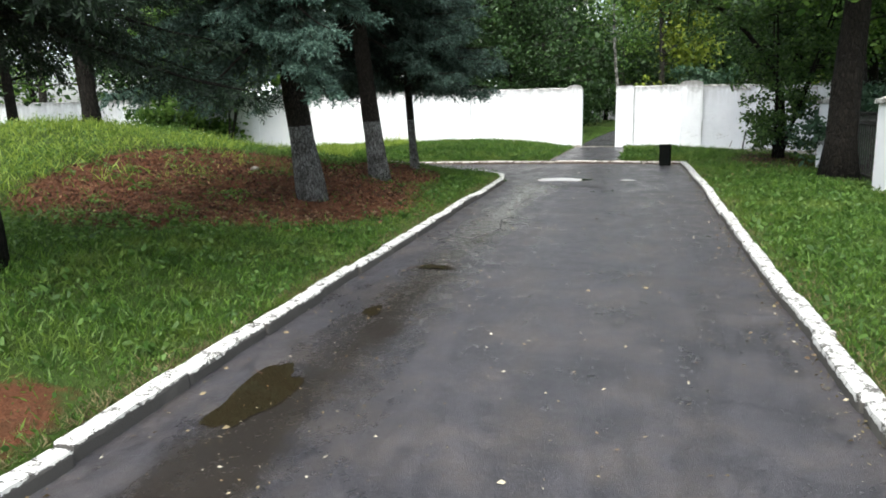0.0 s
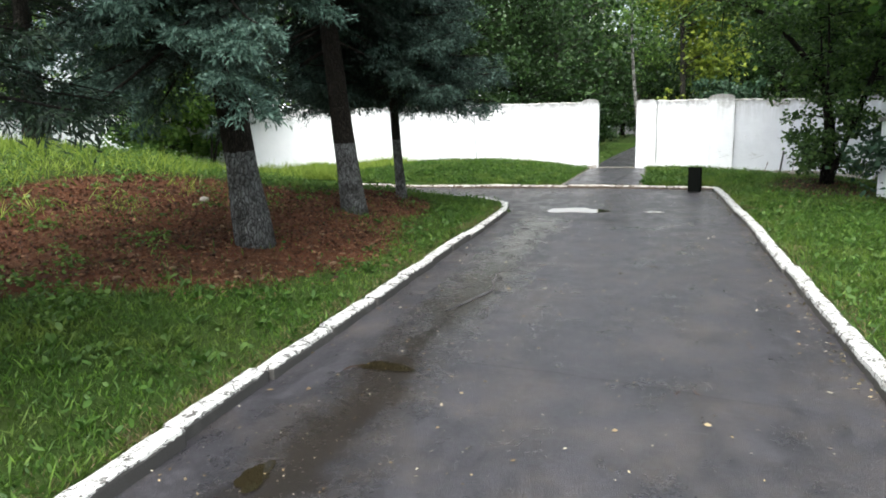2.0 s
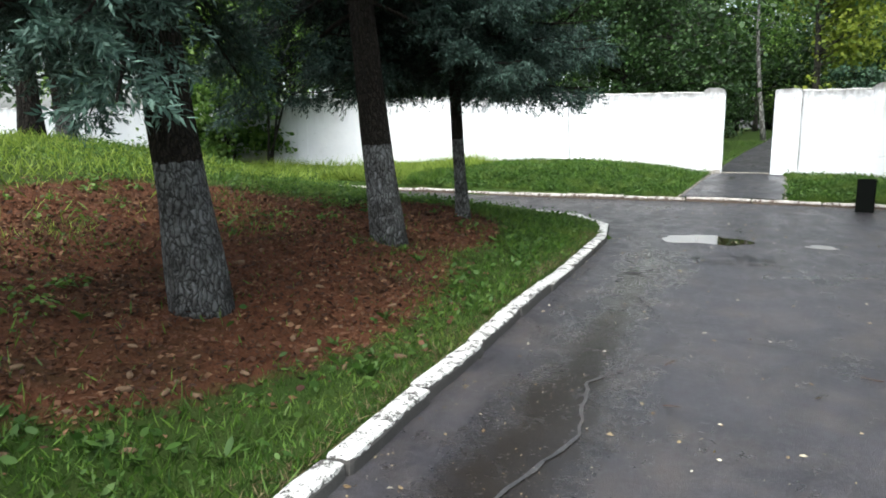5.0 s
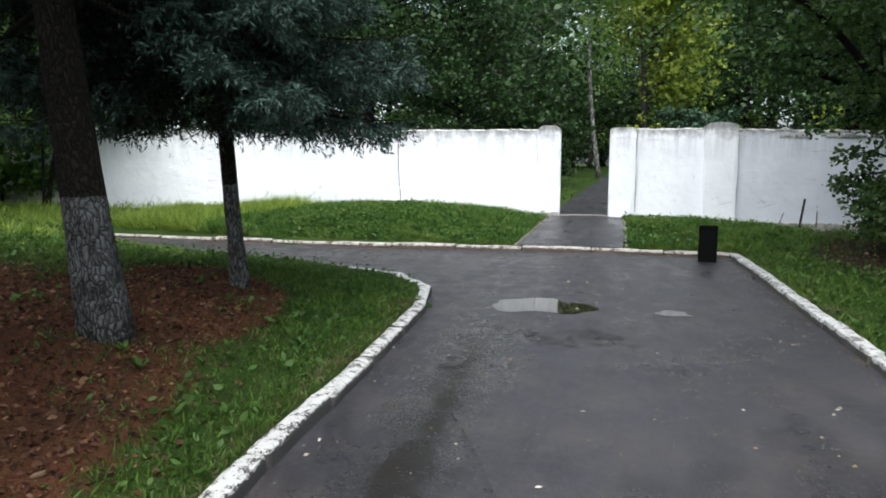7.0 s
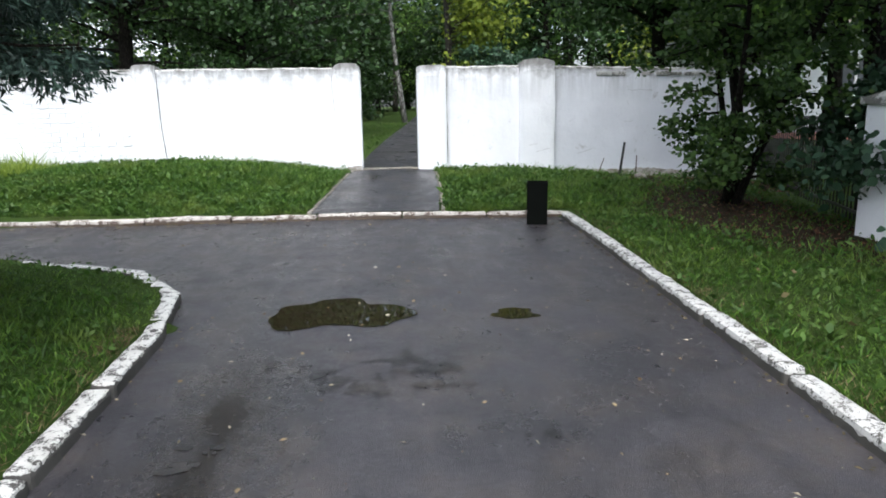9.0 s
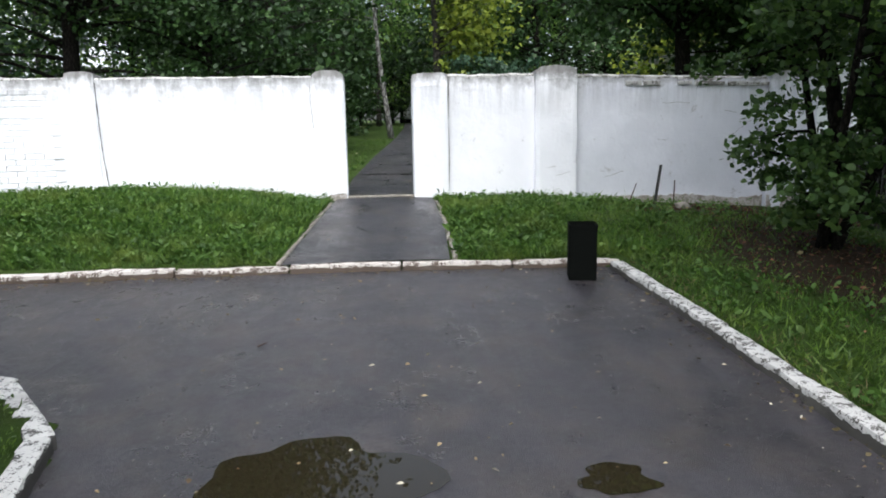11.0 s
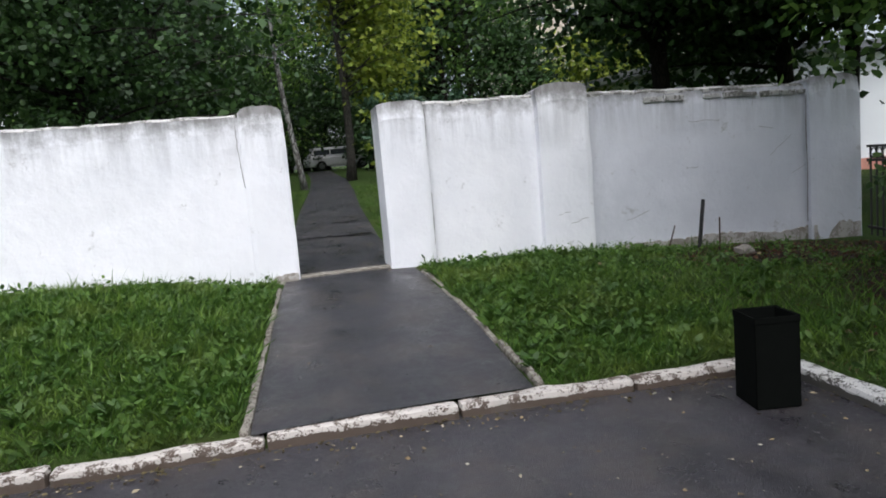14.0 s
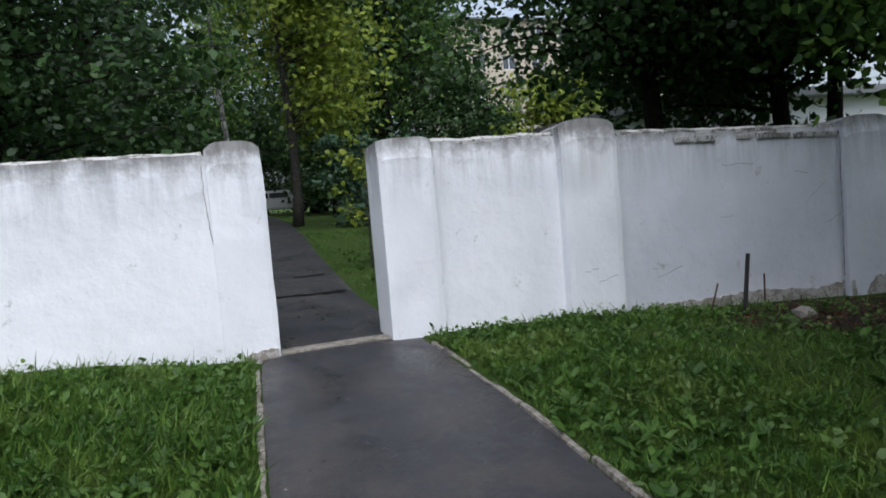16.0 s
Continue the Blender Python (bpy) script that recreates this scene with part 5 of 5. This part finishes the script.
q[:, :, 2] = np.clip(q[:, :, 2], dz[:, None], dz[:, None] + 0.03)
tagged(quad_object("leaf_debris", q, M_STRAW), "brown leaf debris swept against the kerb stones", "leaves", kind="stuff")


def cone(x, y, turn, size):
    v, f = tube([(0, 0, 0), (0.1 * size, 0, 0.001), (0.5 * size, 0, 0), (0.85 * size, 0, 0), (size, 0, 0)], [0.12 * size, 0.2 * size, 0.22 * size, 0.15 * size, 0.04 * size], 8, 0.2, np.random.default_rng(int(turn)))
    ob = mesh_object("spruce_cone", v, f, M_CONE, smooth=True)
    ob.matrix_basis = pose(x, y, gz(x, y) + 0.17 * size, 0, 4, turn)
    return tagged(ob, "pale brown spruce cone lying on the needle litter", "cone", "fallen cones under the spruces")


crng = np.random.default_rng(5)
for k in range(34):
    a, r = crng.random() * 6.28, 0.5 + 1.1 * crng.random()
    cx, cy = -3.75 + 0.75 * r * math.cos(a), 8.5 + 1.3 * r * math.sin(a)
    if is_lawn(np.array(cx), np.array(cy)):
        cone(cx, cy, crng.random() * 360, 0.055 + 0.035 * crng.random())


def stick(x, y, length, turn, radius=0.006, on_road_too=False):
    z = float(grade(np.array(x), np.array(y))) if on_road_too else gz(x, y)
    us = np.linspace(0, 1, 5)
    v, f = tube([(u * length, 0.05 * length * math.sin(5 * u), 0.0) for u in us], [radius * (1 - 0.5 * u) for u in us], 6)
    ob = mesh_object("stick", v, f, M_RUST)
    ob.matrix_basis = pose(x, y, z + radius + 0.002, 0, 0, turn)
    return tagged(ob, "thin dead twig lying on the ground", "stick", "fallen twigs")


for k in range(10):
    stick(-3.2 - 2.5 * crng.random(), 7.5 + 5 * crng.random(), 0.15 + 0.3 * crng.random(), crng.random() * 360)
for k in range(9):
    stick(-1.9 + 2.9 * crng.random(), 2.5 + 14 * crng.random(), 0.06 + 0.1 * crng.random(), crng.random() * 360, 0.004, True)
stick(3.4, 18.2, 0.9, 150, 0.012)


def stone(x, y, size, seed, label):
    bm = bmesh.new()
    bmesh.ops.create_icosphere(bm, subdivisions=2, radius=size)
    for v in bm.verts:
        v.co *= 1 + 0.35 * noise.noise(v.co / size * 1.3 + Vector((seed, 0, 0)))
        v.co.z *= 0.65
    ob = part("stone", bm, M_STONE, None, label)
    ob.location = (x, y, gz(x, y) + 0.3 * size)
    return tagged(ob, label, "stone")


stone(3.25, 20.35, 0.10, 3, "rough grey lump of stone by the rusty rods")
stone(-5.9, 10.6, 0.07, 8, "small grey stone on the bare soil")


# ---- worn places on the wall ----
def torn_strip(name, x0, x1, z0, tops, y, material, parent, label):
    """A strip of bared masonry with a ragged upper edge."""
    n = len(tops) - 1
    verts, faces = [], []
    for j, t in enumerate(tops):
        x = x0 + (x1 - x0) * j / n
        verts += [(x, y, z0), (x, y, t), (x, y + 0.05, t), (x, y + 0.05, z0)]
    for j in range(n):
        a = 4 * j
        faces += [(a, a + 4, a + 5, a + 1), (a + 1, a + 5, a + 6, a + 2)]
    return mesh_object(name, verts, faces, material, parent, label)


trng = np.random.default_rng(12)
steps = 60
ragged = [0.62 + 0.03 * math.sin(j * 0.21) + 0.06 * max(0, math.sin(j * 0.09 - 0.4)) + 0.03 * trng.random() for j in range(steps + 1)]
torn_strip("bare_plinth", 2.1, 4.97, 0.2, ragged, WALL_Y - 0.022, M_PLINTH, wall_end, "grey plinth bared where the render fell off")
torn_strip("bare_plinth", 5.0, 5.70, 0.1, [0.62 + 0.05 * trng.random() for j in range(20)], WALL_Y - 0.088, M_PLINTH, wall_end, "grey plinth bared where the render fell off")
torn_strip("bare_plinth", -0.285, 0.19, 0.5, [0.80 + 0.03 * trng.random() for j in range(14)], WALL_Y - 0.083, M_PLINTH, wall_right, "chipped foot of the pilaster")
torn_strip("bare_plinth", -1.52, -1.26, 0.5, [0.78 + 0.004 * j + 0.03 * trng.random() for j in range(10)], WALL_Y - 0.062, M_PLINTH, wall_mid, "chipped foot of the pilaster")


def coping(parent, x0, x1, z0, z1, y, seed):
    """The sooty, rounded mortar cap along the wall's top."""
    n = max(4, int((x1 - x0) / 0.1))
    verts, faces = [], []
    for j in range(n + 1):
        x = x0 + (x1 - x0) * j / n
        z = z0 + (z1 - z0) * j / n + 0.02 * noise.noise(Vector((x * 3, seed, 0))) + 0.012 * noise.noise(Vector((x * 11, seed, 0)))
        d = 0.012 * noise.noise(Vector((x * 6, seed, 5)))
        for yy, zz in ((0.016, -0.02), (0.016, 0.012), (0.07, 0.04), (0.30, 0.035), (WALL_T + 0.02, 0.0), (WALL_T + 0.02, -0.05)):
            verts.append((x, y + yy, z + zz))
    for j in range(n):
        for k in range(6):
            a, b = j * 6 + k, j * 6 + (k + 1) % 6
            faces.append((a, a + 6, b + 6, b))
    faces.append(tuple(range(6)))
    faces.append(tuple(n * 6 + k for k in range(5, -1, -1)))
    return mesh_object("coping", verts, faces, M_COPING, parent, "soot-stained mortar coping")


coping(wall_left, -30, -5.0, 2.41, 2.44, WALL_Y, 1)
coping(wall_mid, -4.6, -1.7, 2.43, 2.43, WALL_Y, 2)
coping(wall_right, 0.21, 1.45, 2.43, 2.43, WALL_Y, 3)
coping(wall_end, 2.07, 4.97, 2.42, 2.35, WALL_Y, 4)

# bricks bared under the coping, and the brickwork of the older stretch
bm = bmesh.new()
box(bm, 0, 0.24, -0.006, 0.05, 0, 0.062, 0.006)
first_brick = part("brick", bm, M_COPING, wall_end)
first_brick.location = (2.80, WALL_Y - 0.008, 2.285)
for k in range(1, 9):
    if k == 2:
        continue
    b = first_brick.copy()
    scene.collection.objects.link(b)
    b.location = (2.80 + 0.255 * k + 0.03 * trng.random(), WALL_Y - 0.008 + 0.010 * trng.random(), 2.290 - 0.045 * k / 8 + 0.018 * trng.random())
    b.rotation_euler = (0.1 * trng.random(), 0.10 * (trng.random() - 0.5), 0.06 * (trng.random() - 0.5))
    b.scale = (0.85 + 0.25 * trng.random(), 1.0, 0.8 + 0.4 * trng.random())
bm = bmesh.new()
box(bm, 0, 0.242, -0.010, 0.04, 0, 0.068, 0.005)
old_brick = part("brick", bm, M_WALL, wall_left)
count = 0
for row in range(18):
    for k in range(15):
        bx = -8.9 + 0.256 * k + (0.128 if row % 2 else 0)
        if -8.14 < bx + 0.25 and bx < -7.78 or bx > -5.26:
            continue
        b = old_brick if count == 0 else old_brick.copy()
        if count:
            scene.collection.objects.link(b)
        b.parent = wall_left
        b.location = (bx, WALL_Y - 0.004 + 0.007 * trng.random(), 0.92 + 0.0785 * row)
        count += 1

# cracks where two stretches of wall meet, and the seam across the drive
def crack(points, width, material, parent, name, label, y=None):
    verts, faces = [], []
    for j, p in enumerate(points):
        w = width * (0.6 + 0.8 * trng.random())
        verts += [(p[0] - w / 2, p[1], p[2]), (p[0] + w / 2, p[1], p[2])] if y is None else [(p[0], p[1], p[2] - w / 2), (p[0], p[1], p[2] + w / 2)] if y == "z" else [(p[0], p[1] - w / 2, p[2]), (p[0], p[1] + w / 2, p[2])]
        if j:
            faces.append((2 * j - 2, 2 * j - 1, 2 * j + 1, 2 * j))
    return mesh_object(name, verts, faces, material, parent, label)


M_FAINT = plain_material("grey_crack_and_shade_line", (0.22, 0.21, 0.20), (0.32, 0.31, 0.30), 0.95)
M_GAP = plain_material("dark_crack", (0.014, 0.013, 0.012), (0.03, 0.027, 0.024), 0.9)
crack([(-4.585 + 0.012 * math.sin(3 * z) + 0.008 * trng.random() + 0.05 * (2.4 - z), WALL_Y - 0.046, z) for z in np.arange(0.8, 2.45, 0.08)], 0.012, M_GAP, wall_left, "crack", "open crack down the wall joint")
crack([(-1.70 + 0.02 * math.sin(5 * z) + 0.012 * trng.random(), WALL_Y - 0.026, z) for z in np.arange(1.65, 2.4, 0.05)], 0.007, M_FAINT, wall_mid, "crack", "fine crack beside the pilaster")
M_SEAM = plain_material("closed_asphalt_seam", (0.020, 0.019, 0.019), (0.036, 0.034, 0.034), 0.7)
M_OPEN = plain_material("open_wet_crack", (0.004, 0.004, 0.004), (0.008, 0.008, 0.008), 0.95, specular=0.05)
crack([(xx, 6.05 - 0.18 * math.sin(xx * 1.3) + 0.03 * trng.random(), float(grade(np.array(xx), np.array(6.0))) + 0.006) for xx in np.arange(-1.3, 0.9, 0.1)], 0.009, M_SEAM, road, "crack", "hairline seam across the asphalt", y=1)

for yy, xa, xb in ((24.45, -1.15, 0.0), (26.3, -0.45, 0.05)):
    crack([(xx, yy + 0.05 * math.sin(xx * 5) + 0.02 * trng.random(), float(path_height(yy)) + 0.017 + 0.033 * (0.05 * math.sin(xx * 5))) for xx in np.arange(xa, xb, 0.08)], 0.12, M_OPEN, pavement, "crack", "dark open crack across the footpath", y=1)

# hairline cracks and knocked-off flakes in the greyer panel
for cx, cz, length, tilt in ((3.35, 2.02, 0.42, 0.0), (3.3, 1.48, 0.16, 0.05), (4.45, 1.55, 0.30, 0.7), (4.75, 1.30, 0.22, 0.5), (4.3, 1.9, 0.2, -0.15), (2.5, 0.95, 0.3, 0.3), (1.75, 1.0, 0.22, 0.25), (1.62, 1.12, 0.14, 0.1)):
    face = WALL_Y - (0.028 if cx > 2.1 else 0.135)
    crack([(cx + u * length, face, cz + tilt * u * length + 0.02 * trng.random()) for u in np.linspace(0, 1, 7)], 0.005, M_FAINT, wall_right, "crack", "hairline crack in the limewash", y="z")
# grey strips painted in as the shade lines along the pilaster edges
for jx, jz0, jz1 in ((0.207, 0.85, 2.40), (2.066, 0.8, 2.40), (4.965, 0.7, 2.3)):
    crack([(jx + 0.006 * math.sin(6 * z) + 0.004 * trng.random(), WALL_Y - 0.030, z) for z in np.arange(jz0, jz1, 0.07)], 0.016, M_FAINT, wall_right, "crack", "grey line painted for the shade beside the pilaster")


# ---- marks on the asphalt ----
def flecks(x, y, rx, ry, count, seed):
    """A ragged cluster of small dark pits where the asphalt has broken up."""
    rng = np.random.default_rng(seed)
    verts, faces = [], []
    for k in range(count):
        cx, cy = x + rx * rng.normal() * 0.6, y + ry * rng.normal() * 0.6
        size = 0.010 + 0.030 * rng.random() ** 2
        first = len(verts)
        for j in range(7):
            a = 6.283 * j / 7
            w = size * (0.5 + 0.8 * rng.random())
            px, py = cx + 1.5 * w * math.cos(a), cy + w * math.sin(a)
            verts.append((px, py, float(grade(np.array(px), np.array(py))) + 0.0045))
        faces.append(tuple(range(first, first + 7)))
    return mesh_object("broken_patch", verts, faces, M_BROKEN, road, "dark broken patch in the asphalt")


M_BROKEN = asphalt_material("broken_dark_asphalt", (0.020, 0.019, 0.019), 0.6)
M_SCUFF = asphalt_material("pale_scuffed_asphalt", (0.047, 0.0445, 0.046), 0.9)
for k, (bx, by, rx, ry, count) in enumerate(((-0.70, 13.02, 0.14, 0.08, 22), (-0.55, 12.85, 0.12, 0.05, 24), (-0.52, 12.62, 0.16, 0.02, 14), (-1.0, 12.68, 0.25, 0.12, 26), (-0.05, 12.03, 0.08, 0.03, 9), (-1.30, 12.95, 0.25, 0.15, 16), (0.62, 9.2, 0.10, 0.04, 8), (-1.5, 12.0, 0.25, 0.2, 16))):
    flecks(bx, by, rx, ry, count, 3 + k)
line = np.array([(-1.5, 11.02), (-1.27, 10.46), (-1.09, 9.92), (-1.25, 9.5), (-1.36, 9.15), (-1.49, 8.89), (-1.45, 8.63), (-1.39, 8.2), (-1.47, 7.88), (-1.6, 7.4)])
us = np.linspace(0, len(line) - 1, 46)
crack([(float(np.interp(u, range(len(line)), line[:, 0])) + 0.02 * trng.random(), float(np.interp(u, range(len(line)), line[:, 1])), float(grade(*[np.array(np.interp(u, range(len(line)), line[:, i])) for i in (0, 1)])) + 0.006) for u in us], 0.022, M_SCUFF, road, "scuff", "pale scuffed line on the asphalt")
arc = [(-0.85 + 0.25 * j, 10.0 - 0.02 * j - 0.012 * j * j, 0.0) for j in range(9)]
crack([(a, b + 0.03 * trng.random(), float(grade(np.array(a), np.array(b))) + 0.006) for a, b, c in arc], 0.009, M_SEAM, road, "crack", "hairline seam across the asphalt", y=1)
